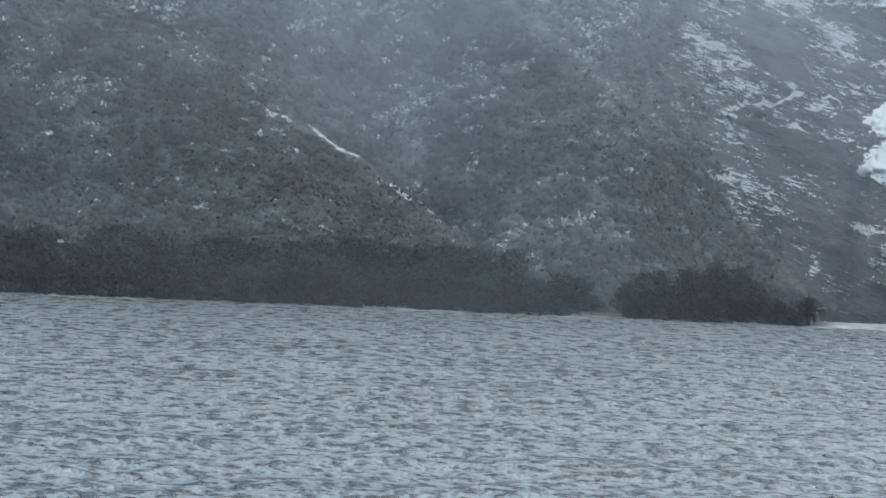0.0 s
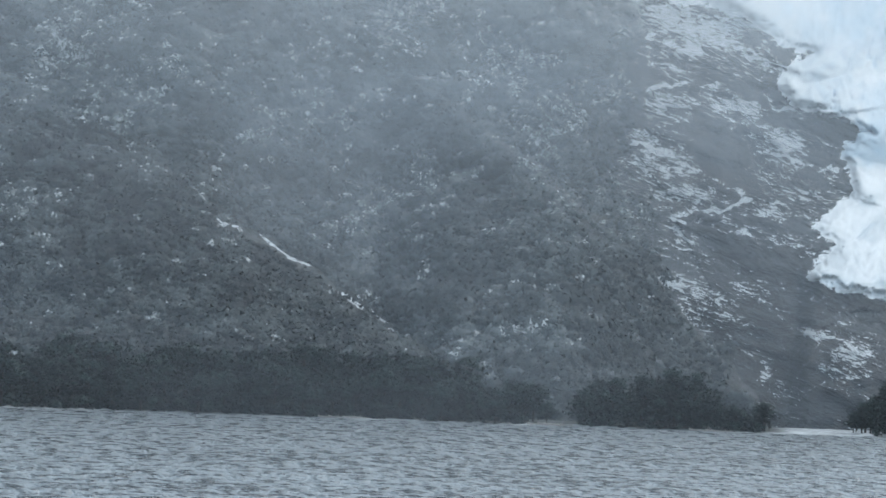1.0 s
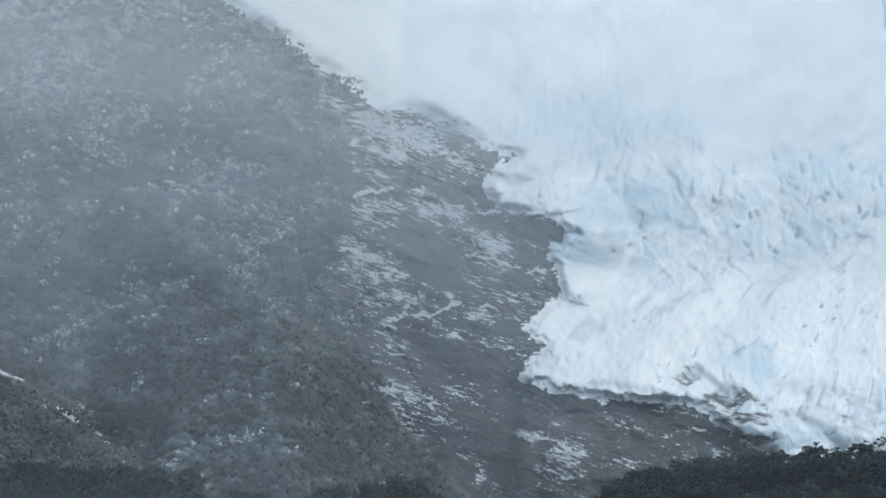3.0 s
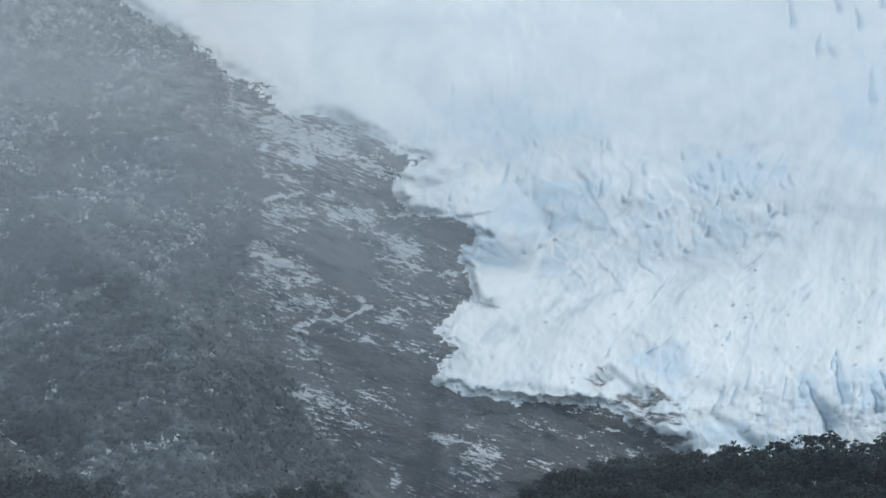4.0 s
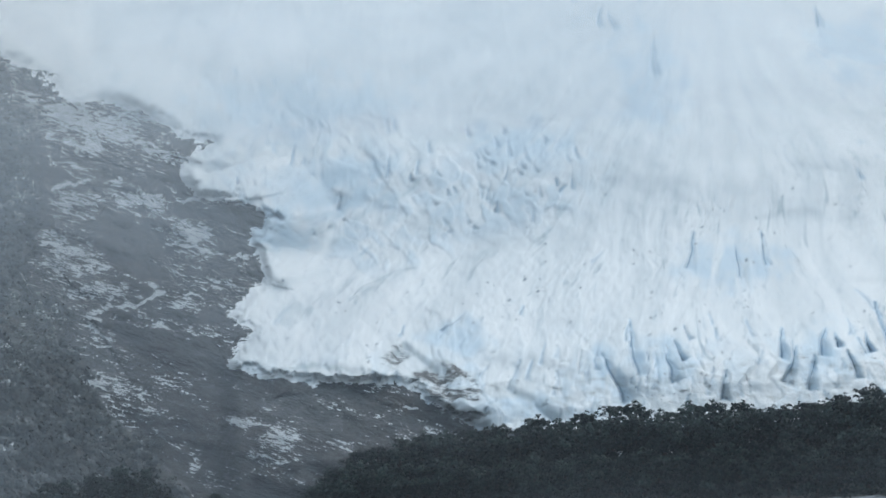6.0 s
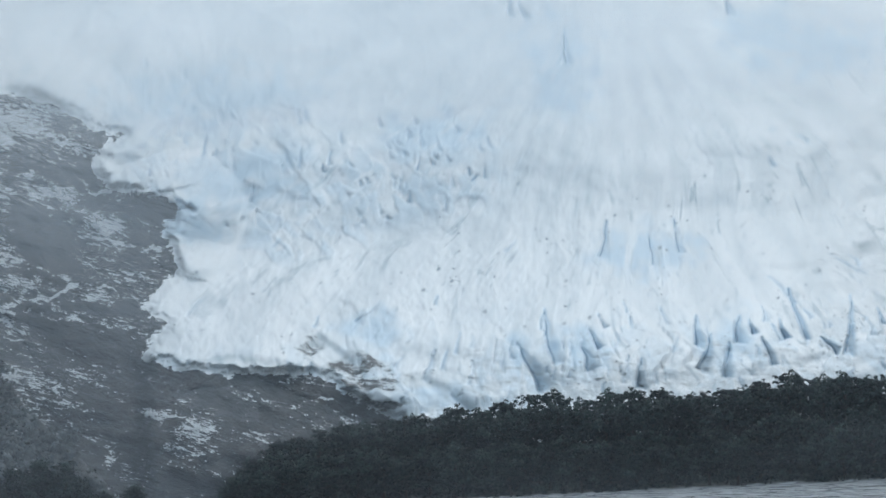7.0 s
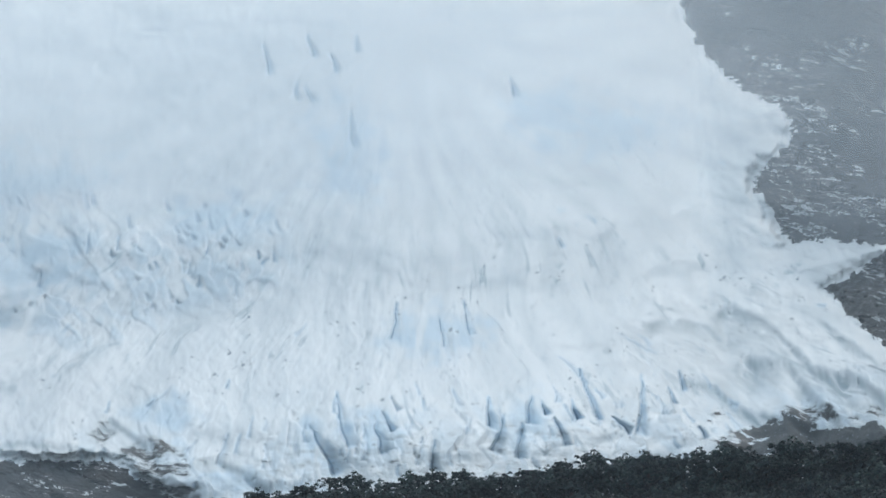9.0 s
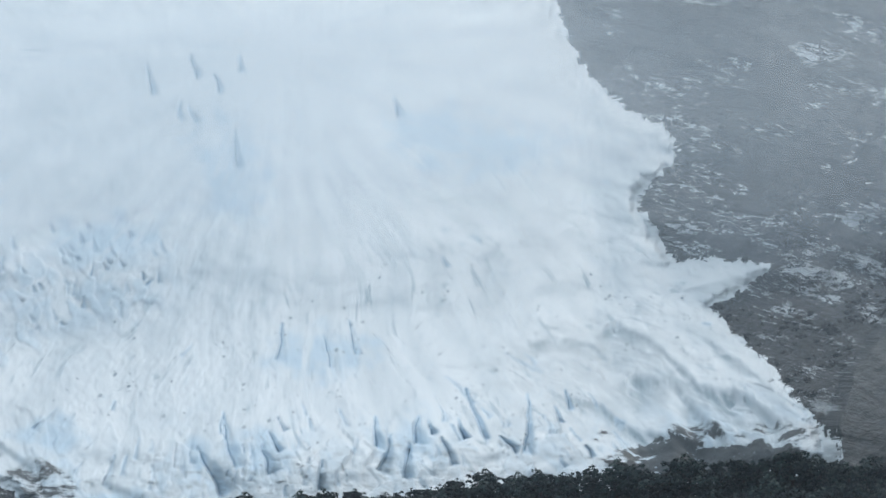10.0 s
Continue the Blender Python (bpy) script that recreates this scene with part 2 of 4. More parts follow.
def water_material():
    m = Nodes("fjord_water")
    c = m.n.new("ShaderNodeSeparateXYZ")
    m.l.new(m.coords(), c.inputs[0])
    # wavelets, longer on the open water
    wave = m.noise(m.mapped("pan", (1.0, 1.0, 1)), 0.95, 2.5, 0.55, 0.1)
    chop = m.noise(m.mapped("pan", (0.8, 1.1, 1)), 2.1, 2.0, 0.5)
    gust = m.noise(m.mapped("pan", (0.05, 0.16, 1)), 1.0, 4, 0.6)
    lift = m.math("POWER", m.math("MAXIMUM", m.math("DIVIDE", c.outputs[1], 73.0), 0.3), 1.75)
    m.bump(m.math("MULTIPLY", wave, lift), 1.0, 0.8)
    m.bsdf.inputs["IOR"].default_value = 1.33
    # steep wave faces reflect less sky; that darkness is put into the colour
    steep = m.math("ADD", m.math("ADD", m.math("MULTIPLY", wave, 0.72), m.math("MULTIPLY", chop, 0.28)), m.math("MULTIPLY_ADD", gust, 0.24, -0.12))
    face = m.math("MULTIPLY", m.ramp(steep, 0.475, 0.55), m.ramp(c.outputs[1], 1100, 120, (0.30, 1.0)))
    # glacial silt clouds the water; its paleness also stands in for reflected sky
    silt_and_sky = m.mix(m.ramp(chop, 0.35, 0.65), (0.185, 0.228, 0.264), (0.290, 0.338, 0.374))
    return m.done(m.mix(face, silt_and_sky, (0.018, 0.032, 0.044)), m.ramp(steep, 0.50, 0.62, (0.34, 0.16)), 0.5)


def mist_material(name, low, high, top, strength, scale, base=0.0, tint=(0.91, 0.95, 0.975, 1)):
    """Thin cloud: part of the light passes, the rest is scattered. Thicker with height."""
    m = Nodes(name)
    m.n.remove(m.bsdf)
    c = m.n.new("ShaderNodeSeparateXYZ")
    m.l.new(m.coords(), c.inputs[0])
    rise = m.ramp(c.outputs[2], low, high)
    wisps = m.ramp(m.noise(m.coords((1, 1, 1.8), 0), scale, 5, 0.55, 0.5), 0.3, 0.7, (0.45, 1.25))
    thick = m.math("ADD", m.math("MULTIPLY", rise, top), base)
    thick = m.math("MULTIPLY", m.math("MULTIPLY", thick, wisps), m.attribute("fade"))
    thick = m.math("MINIMUM", m.math("MULTIPLY", thick, strength, clamp=True), 0.21)
    clear, front, back = m.n.new("ShaderNodeBsdfTransparent"), m.n.new("ShaderNodeBsdfDiffuse"), m.n.new("ShaderNodeBsdfTranslucent")
    front.inputs[0].default_value = back.inputs[0].default_value = tint
    mixed, half = m.n.new("ShaderNodeMixShader"), m.n.new("ShaderNodeMixShader")
    m.l.new(front.outputs[0], half.inputs[1])
    m.l.new(back.outputs[0], half.inputs[2])
    m.put(mixed.inputs[0], thick)
    m.l.new(clear.outputs[0], mixed.inputs[1])
    m.l.new(half.outputs[0], mixed.inputs[2])
    m.l.new(mixed.outputs[0], m.out.inputs[0])
    return m.mat


ROCK, ICE, BARK, GRAVEL, WATER = rock_material(), ice_material(), bark_material(), gravel_material(), water_material()
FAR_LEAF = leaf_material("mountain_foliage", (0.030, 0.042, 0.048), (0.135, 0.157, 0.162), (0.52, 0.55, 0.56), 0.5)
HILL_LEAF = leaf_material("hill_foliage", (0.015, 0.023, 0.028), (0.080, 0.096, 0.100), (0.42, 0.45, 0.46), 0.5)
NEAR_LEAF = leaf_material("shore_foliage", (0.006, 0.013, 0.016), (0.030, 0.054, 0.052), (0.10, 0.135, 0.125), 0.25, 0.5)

# ---- the mountain: steep wet rock, wooded on one side ----
RISE = ((-1.0, 1900), (0.5, 1965), (1.5, 2035), (2.2, 2112), (3.0, 2290), (3.7, 2440), (4.8, 2540), (6.0, 2700), (8.0, 3060), (11.5, 3800))
ROCK_RISE = ((-1.0, 1900), (0.5, 1965), (1.5, 2035), (2.2, 2106), (3.0, 2215), (3.7, 2310), (4.8, 2430), (6.0, 2580), (8.0, 2900), (11.5, 3500))
BEND = ((-25, 0.80), (-9, 0.78), (-5, 0.77), (-2.8, 0.745), (-2.2, 0.825), (-1.2, 0.85), (0.0, 0.87), (1.0, 0.89), (2.5, 0.885), (3.4, 0.95), (4.2, 0.99), (9, 0.99), (12.5, 0.965),
        (15, 0.985), (17.5, 1.02), (18.6, 0.99), (20, 0.92), (24, 0.88), (40, 0.85))
WOOD_EDGE = ((0.25, 4.96), (1.14, 4.62), (1.62, 4.04), (2.44, 3.79), (3.25, 3.28), (4.06, 3.19), (5.21, 3.42), (6.11, 3.24), (6.36, 3.5), (7.3, 1.94), (9, 0.2))


def table(rows, x):
    xs = np.linspace(rows[0][0], rows[-1][0], 400)
    ys = np.interp(xs, [r[0] for r in rows], [r[1] for r in rows])
    w = max(3, int(400 * 0.35 / (rows[-1][0] - rows[0][0])) | 1)
    pad = np.pad(ys, w // 2, mode="edge")
    return np.interp(x, xs, np.convolve(pad, np.ones(w) / w, "valid"))


def wood_mask(az, el):
    edge = np.interp(el, [r[0] for r in WOOD_EDGE], [r[1] for r in WOOD_EDGE])
    return ease(0.25, -0.2, az - edge + 0.35 * fbm(az * 1.5, el * 1.5, 3, 5))


SPUR = ((-25, 9.5), (-6, 8.6), (-3.23, 6.97), (-1.58, 5.92), (-0.52, 5.16), (0.96, 4.25), (1.69, 3.73), (2.42, 3.2), (3.0, 2.76), (3.65, 2.15), (4.15, 1.55), (4.64, 0.98), (5.21, 0.41), (5.7, -0.4))
EAST_SPUR = ((1.0, 20.28), (1.68, 20.33), (2.16, 20.54), (2.48, 20.67), (2.86, 21.06), (3.24, 21.43), (4.2, 22.6), (6, 25))


def spur_mask(az, el):
    """1 on the two nearer wooded spurs, 0 behind their crests."""
    ragged = 0.06 * fbm(az * 3, el * 3, 4, 63)
    crest = np.interp(az, [r[0] for r in SPUR], [r[1] for r in SPUR])
    edge = np.interp(el, [r[0] for r in EAST_SPUR], [r[1] for r in EAST_SPUR])
    return ease(0.05, -0.05, el - crest + ragged) * ease(6.2, 5.2, az), ease(-0.05, 0.05, az - edge + ragged)


def rock_dist(az, el):
    far = ease(11, 14, az)
    d = (table(ROCK_RISE, el) * (1 - far) + table(RISE, el) * far) * table(BEND, az)
    s, t = el + 0.5 * az, el - 0.35 * az
    rough = 0.45 + 0.55 * ease(1.5, 3.2, el)
    slabs = ease(2.6, 3.6, az) * ease(9.5, 8, az) + ease(17.5, 18.5, az)
    relief = 26 * fbm(s * 0.8, t * 0.45, 4, 3) + 3 * ridged(s * 1.6, az * 0.7, 3, 9)
    d = d + rough * (relief + 2 * fbm(az * 4, el * 5, 3, 21) + slabs * (5.5 * facets(s * 0.9, t * 0.55, 33, 1.3) + 2.6 * facets(s * 2.1, t * 1.2, 35, 1.4) + 0.9 * facets(s * 6, t * 3, 37, 1.5)))
    west, east = spur_mask(az, el)
    # the dome of rock under the ice front stands out beyond a gully
    gully = 5.68 + 0.08 * el + 0.03 * fbm(el * 3, az * 0 + 0.5, 3, 8)
    dome = ease(-0.03, 0.30, az - gully) * ease(2.5, 1.9, el) * ease(12, 10, az)
    d = d - 150 * west * ease(-0.4, 1.0, az) - 260 * east - 30 * dome
    for line, deep in STEPS:
        d = d - overhang(az, el, line, deep)
    return d


def overhang(az, el, line, deep):
    """A slab that bulges below its upper edge."""
    xs, ys = [p[0] for p in line], [p[1] for p in line]
    below = np.interp(az, xs, ys) + 0.035 * fbm(az * 5, el * 2, 3, 71) - el
    ends = ease(xs[0] - 0.05, xs[0] + 0.2, az) * ease(xs[-1] + 0.05, xs[-1] - 0.2, az)
    return deep * ends * ease(-0.012, 0.012, below) * np.exp(-np.maximum(below, 0) / 0.28)


STEPS = (
    (((3.26, 3.99), (3.68, 3.93), (4.09, 3.75), (4.5, 3.51), (4.99, 3.27)), 14),
    (((3.43, 4.73), (4.26, 4.86), (4.58, 4.8), (4.83, 4.72), (5.12, 4.37), (5.4, 4.13), (5.65, 3.88)), 16),
    (((5.4, 4.51), (5.81, 4.56), (6.31, 4.52), (6.8, 4.22)), 12),
    (((5.16, 3.92), (5.49, 3.86), (5.85, 3.76), (6.51, 3.64)), 12),
    (((3.87, 2.92), (4.66, 3.04), (4.99, 3.17), (5.6, 3.16), (5.68, 3.07)), 10),
    (((3.87, 2.90), (4.82, 2.73), (5.22, 2.67), (5.79, 2.54)), 10),
    (((5.78, 1.33), (6.19, 1.32), (6.64, 1.14)), 8),
    (((6.23, 0.97), (6.6, 1.11), (6.92, 0.99)), 8),
)
LEDGES = tuple(line for line, deep in STEPS) + (
    ((4.26, 4.61), (4.67, 4.64), (4.99, 4.48)),
    ((3.87, 2.81), (4.16, 2.65), (4.28, 2.51)),
    ((6.47, 0.83), (6.96, 0.63)),
    ((6.02, 0.54), (6.35, 0.65), (6.51, 0.49)),
    ((7.98, 1.29), (8.31, 1.39), (8.63, 1.4)),
    ((3.26, 6.03), (3.68, 6.08), (3.85, 5.91), (4.34, 5.96), (4.92, 5.92)),
    ((3.35, 5.13), (3.84, 5.14), (4.17, 4.94)),
    ((4.99, 4.37), (5.4, 4.17), (5.73, 3.68)),
    ((6.2, 4.42), (6.5, 4.5)),
)
PATCHES = (
    (4.42, 5.51, 0.77, 0.37), (3.76, 5.83, 0.37, 0.24), (5.08, 5.23, 0.49, 0.2), (4.58, 4.58, 0.49, 0.12), (3.72, 4.48, 0.37, 0.18),
    (3.92, 3.59, 0.49, 0.26), (3.43, 4.07, 0.24, 0.12), (4.47, 1.51, 0.57, 0.26), (4.15, 1.95, 0.45, 0.12), (5.09, 1.88, 0.29, 0.11),
    (6.51, 0.95, 0.37, 0.24), (6.02, 1.31, 0.33, 0.08), (5.31, 3.06, 0.41, 0.1), (5.49, 4.09, 0.33, 0.12), (5.37, 0.72, 0.08, 0.15),
)
EAST_PATCHES = (
    (20.34, 3.98, 0.33, 0.1), (20.96, 3.77, 0.41, 0.23), (20.07, 3.43, 0.37, 0.11), (20.69, 3.54, 0.24, 0.11), (19.77, 3.04, 0.37, 0.1),
    (20.21, 2.55, 0.24, 0.16), (21.23, 3.3, 0.2, 0.16), (18.72, 4.75, 0.21, 0.11), (19.0, 4.41, 0.16, 0.07), (19.2, 5.14, 0.24, 0.11),
    (20.75, 7.1, 0.16, 0.23), (20.83, 5.42, 0.11, 0.11), (19.6, 5.19, 0.16, 0.1), (21.06, 4.66, 0.37, 0.08), (20.44, 2.0, 0.29, 0.11),
    (21.31, 3.99, 0.24, 0.24), (18.6, 6.36, 0.35, 0.06),
)

az = np.concatenate([np.linspace(-25, -7.8, 24), np.arange(-7.6, 2.8, 0.06), np.arange(2.8, 10.0, 0.02), np.arange(10.0, 17.2, 0.06), np.arange(17.2, 23.8, 0.026), np.linspace(24, 40, 20)])
el = np.concatenate([[-1.0, -0.6], np.arange(-0.3, 6.6, 0.026), np.arange(6.6, 9.4, 0.05), np.linspace(9.6, 11.5, 8)])
AZ, EL = np.meshgrid(az, el)
GLACIER = [
    (-1.5, 11.4), (0.9, 8.6), (1.61, 7.66), (2.82, 6.88), (3.63, 6.34),
    (3.96, 6.05), (4.61, 6.05), (4.94, 5.88), (5.59, 5.46), (6, 5.37), (5.58, 5.09), (5.5, 4.93),
    (5.7, 4.6), (6.31, 4.55), (6.8, 4.26), (6.43, 3.94), (6.62, 3.36), (6.04, 2.84), (6.4, 2.61),
    (5.95, 2.16), (6.52, 1.98), (7.17, 1.88), (8.47, 1.81), (8.84, 1.51), (9.36, 1.15), (10.5, 0.7),
    (18, 0.6), (20, 1), (20.29, 1.36), (20.2, 1.69), (19.96, 2.04), (19.6, 2.72),
    (19.2, 3.17), (18.95, 3.56), (19.45, 3.81), (19.82, 4.07), (19.42, 4.15), (18.53, 4.24), (18.35, 4.63),
    (18.1, 5.05), (18.2, 5.37), (18.63, 5.67), (18.74, 5.95), (18.59, 6.2), (18.16, 6.4), (17.59, 7.06),
    (17.38, 7.56), (17.25, 8.14), (17, 9.2), (16.8, 11.4),
]


def ice_depth(az, el, ragged=1.0):
    """Degrees inside the glacier's edge; negative outside."""
    gap, _ = seg_dist(az, el, GLACIER + GLACIER[:1])
    return np.where(inside(az, el, GLACIER), gap, -gap) + ragged * 0.075 * fbm(az * 5, el * 6, 5, 41, 0.6)


depth_in = ice_depth(AZ, EL)

frost = 0.10 * ease(3.0, 3.6, AZ) * ease(-0.4, 0.6, fbm(AZ * 0.9, EL * 1.2, 3, 40))
west, east = spur_mask(AZ, EL)
for line in LEDGES:
    xs, ys = [p[0] for p in line], [p[1] for p in line]
    above = EL - np.interp(AZ, xs, ys) - 0.035 * fbm(AZ * 5, EL * 2, 3, 71)
    wide = 0.030 + 0.05 * fbm(AZ * 3.1, EL * 1.5, 3, 12)
    band = ease(-0.03, 0.0, above) * ease(np.maximum(wide, 0.012) * 1.8, 0.0, above) * ease(xs[0] - 0.08, xs[0] + 0.05, AZ) * ease(xs[-1] + 0.08, xs[-1] - 0.05, AZ)
    frost = np.maximum(frost, (0.55 + 0.40 * pn(AZ * 3, EL * 2, 14)) * band)
for a, e, ra, re in PATCHES + EAST_PATCHES:
    frost = np.maximum(frost, 0.50 * ease(1.9, 0.1, np.hypot((AZ - a) / ra, (EL - e - 0.15 * (a - AZ)) / re) + 0.4 * fbm(AZ * 3, EL * 5, 3, 44)))
frost = np.maximum(frost, 0.33 * ease(4.6, 5.4, EL) * ease(7.5, 5.0, AZ))
frost = np.maximum(frost, 0.10 * ease(18.0, 19.0, AZ) * ease(6.5, 5.0, EL))
tone = facets((EL + 0.5 * AZ) * 2.1, (EL - 0.35 * AZ) * 1.2, 35, 1.4) * 0.6 + facets((EL + 0.5 * AZ) * 0.9, (EL - 0.35 * AZ) * 0.55, 33, 1.3)
frost = np.where(frost > 0.6, frost, frost + 0.20 * np.clip(tone, -0.5, 0.5) - 0.05)
frost = frost * (1 - west) * (1 - east)
wood = np.maximum(np.maximum(wood_mask(AZ, EL), west), east)
wood = np.maximum(wood, 0.55 * ease(18.8, 19.8, AZ + 0.4 * fbm(AZ, EL, 3, 15)) * ease(4.4, 3.4, EL + 0.5 * fbm(AZ * 2, EL * 2, 3, 16))) * (1 - ease(0.3, 0.5, frost))
bed = rock_dist(AZ, EL)
bed = bed + ease(-0.02, 0.10, depth_in) * (np.maximum(bed + 40, table(RISE, EL) * table(BEND, AZ) + 40) - bed)
mountain = new("rock_wall", grid_mesh("rock_wall", place(AZ, EL, bed), depth_in < 0.5, (("frost", frost), ("wood", wood), ("slab", tone)), np.stack([AZ, EL], -1)))
mountain.data.materials.append(ROCK)
tagged(mountain, "steep wet grey mountain wall with pale frosted ledges", "mountain", kind="structure")

# ---- the glacier, a fan of ice that spreads from the col above ----
CREVASSES = (
    (12.82, 3.80, 12.65, 3.20, 0.06), (13.40, 3.58, 13.39, 3.05, 0.05), (13.76, 3.76, 13.81, 3.19, 0.06), (11.74, 2.58, 11.82, 1.68, 0.10), (12.22, 2.0, 12.34, 1.58, 0.10),
    (13.07, 1.78, 13.02, 1.3, 0.07), (13.97, 2.36, 13.86, 1.85, 0.09), (14.16, 2.08, 13.88, 1.52, 0.09), (14.57, 2.33, 14.45, 1.9, 0.09), (14.37, 1.96, 14.27, 1.39, 0.07),
    (14.87, 2.0, 14.98, 1.5, 0.06), (16.24, 2.56, 16.03, 1.6, 0.07), (15.11, 2.23, 15.2, 1.9, 0.05), (11.32, 2.13, 11.6, 1.3, 0.10), (15.31, 2.69, 15.5, 1.86, 0.04), (15.3, 2.67, 15.36, 2.4, 0.04),
)
CLEFTS = (
    (14.70, 2.26, 14.72, 2.0, 0.05), (16.58, 2.37, 16.62, 2.08, 0.04), (15.69, 1.94, 15.95, 1.65, 0.05), (16.95, 1.73, 17.01, 1.5, 0.05), (12.54, 2.45, 12.6, 2.2, 0.04),
    (12.36, 2.24, 12.5, 1.91, 0.05), (16.77, 2.53, 16.77, 2.28, 0.04), (11.26, 7.65, 11.27, 7.16, 0.05), (11.67, 7.06, 11.64, 6.78, 0.05), (11.79, 7.01, 11.86, 6.72, 0.05),
    (12.39, 6.65, 12.4, 6.03, 0.05), (12.62, 7.69, 12.56, 7.41, 0.05), (12.19, 7.43, 12.26, 7.14, 0.05), (11.92, 7.74, 11.94, 7.37, 0.05), (14.79, 6.94, 14.81, 6.61, 0.05),
)
CRACKS = (
    (10.29, 1.42, 10.6, 1.15, 0.05), (6.94, 2.98, 6.6, 2.67, 0.04), (9.45, 2.78, 9.04, 2.45, 0.06),
    (10.15, 2.05, 9.95, 1.6, 0.06), (15.03, 2.87, 15.33, 2.52, 0.04), (15.94, 3.14, 16.49, 2.78, 0.04), (11.5, 3.55, 11.28, 3.38, 0.02),
)
PITS = (
    (7.15, 5.33, 7.02, 4.95), (7.27, 5.08, 7.21, 4.97), (8.5, 5.09, 8.41, 4.72), (7.79, 4.61, 7.69, 4.28), (9.06, 5.25, 9.07, 5.05), (8.89, 5.01, 8.87, 4.75),
    (9.16, 4.84, 9.16, 4.72), (8.76, 4.81, 8.79, 4.67), (9.29, 4.55, 9.3, 4.42), (9.61, 5.46, 9.66, 5.27), (10.13, 5.41, 10.17, 5.29), (10.02, 5.29, 10.04, 5.08),
    (10.19, 5.24, 10.24, 4.94), (9.95, 4.93, 9.97, 4.82), (10.39, 4.87, 10.41, 4.78), (10.57, 4.86, 10.59, 4.73), (10.86, 4.64, 10.89, 4.52), (10.72, 5.26, 10.76, 5.14),
    (9.73, 5.08, 9.74, 4.94), (11.18, 5.09, 11.18, 4.87), (10.01, 4.35, 9.97, 4.17), (9.37, 4.58, 9.41, 4.46), (6.69, 4.98, 6.6, 4.86), (7.83, 4.2, 7.77, 4.12),
)
FOLDS = (
    (((17.22, 3.24), (17.65, 3.41), (17.95, 3.26), (18.1, 3.17), (18.43, 2.73), (18.69, 2.38), (19.29, 2.25), (19.85, 1.72)), 13, 0.34),
    (((17.3, 2.5), (17.53, 2.64), (17.94, 2.69), (18.33, 2.58), (18.52, 2.31), (18.71, 1.97), (19.07, 1.7)), 12, 0.42),
    (((16.31, 2.72), (16.76, 2.44), (17.22, 2.25), (17.52, 2.02), (18.3, 1.8), (18.99, 1.66)), 7, 0.14),
    (((18.74, 3.2), (19.22, 2.75), (19.77, 2.3)), 6, 0.12),
    (((16.0, 3.2), (16.9, 3.3), (17.4, 3.05), (17.9, 2.95)), 6, 0.16),
    (((9.45, 1.6), (9.85, 1.72), (10.2, 1.55), (10.7, 1.25), (11.3, 1.3)), 6, 0.14),
    (((8.1, 2.05), (8.5, 2.35), (8.9, 2.0), (9.3, 1.9)), 6, 0.16),
    (((6.6, 2.1), (7.3, 2.08), (8.1, 1.98)), 3, 0.06),
)
BLUE = ((14.44, 1.84, 0.6, 0.5), (7.6, 4.5, 1.0, 0.5), (8.0, 4.85, 0.8, 0.3), (9.25, 2.3, 0.5, 0.35), (7.2, 5.85, 1.6, 0.5), (12.2, 1.9, 0.6, 0.4), (6.8, 4.15, 0.45, 0.4),
        (10.4, 5.1, 0.9, 0.4), (13.3, 3.3, 0.75, 0.4), (16.0, 6.1, 1.2, 0.45), (15.3, 6.4, 0.8, 0.4), (12.3, 6.0, 0.6, 0.8), (10.2, 1.35, 0.7, 0.2), (11.4, 1.7, 0.35, 0.5))
DIRT = ((8.37, 2.17, 0.29, 0.2, 0.85), (9.0, 1.85, 0.4, 0.22, 1.05), (9.39, 1.6, 0.35, 0.18, 1.0), (8.9, 1.66, 0.3, 0.2, 0.9), (10.11, 1.35, 0.6, 0.16, 0.5), (9.2, 1.25, 0.5, 0.2, 1.0),
        (18.2, 1.5, 0.85, 0.40, 2.0), (19.1, 1.45, 1.0, 0.34, 2.0), (18.55, 1.88, 0.5, 0.17, 1.0), (19.66, 1.45, 0.55, 0.15, 1.2), (19.62, 1.78, 0.57, 0.1, 0.8), (18.76, 2.3, 0.5, 0.22, 0.35),
        (17.98, 2.44, 0.45, 0.22, 0.3), (7.4, 2.0, 0.9, 0.1, 0.45), (16.5, 1.3, 0.8, 0.2, 0.5), (13.0, 1.4, 4.8, 0.55, 0.62), (17.3, 2.9, 2.0, 0.8, 0.42), (16.4, 2.1, 1.3, 0.6, 0.40), (19.0, 1.3, 1.1, 0.16, 1.7))
gaz = np.concatenate([np.linspace(-3, 1.4, 50), np.arange(1.4, 5.4, 0.05), np.arange(5.4, 20.6, 0.0185)])
gel = np.concatenate([np.arange(0.5, 1.0, 0.04), np.arange(1.0, 4.0, 0.0165), np.arange(4.0, 5.8, 0.022), np.arange(5.8, 9.4, 0.04), np.linspace(9.5, 11.4, 8)])
GA, GE = np.meshgrid(gaz, gel)
A0, E0 = 13.2, 7.7
ICEFALL = ((7.0, 5.8, 1.7, 0.6), (7.4, 4.9, 1.9, 0.9), (9.9, 4.5, 1.7, 0.75), (8.4, 3.9, 1.3, 0.6))
warm = fbm(GA * 1.3, GE * 1.7, 3, 53)
radius = np.hypot(GA - A0, GE - E0)
angle = np.degrees(np.arctan2(GA - A0, E0 - GE)) + 3.0 * fbm(GA * 0.35, GE * 0.5, 2, 57)
gdepth = ice_depth(GA, GE)
gbed = table(RISE, GE) * table(BEND, GA)
rim = ease(0.0, 0.9, ice_depth(GA, GE, 0.0))
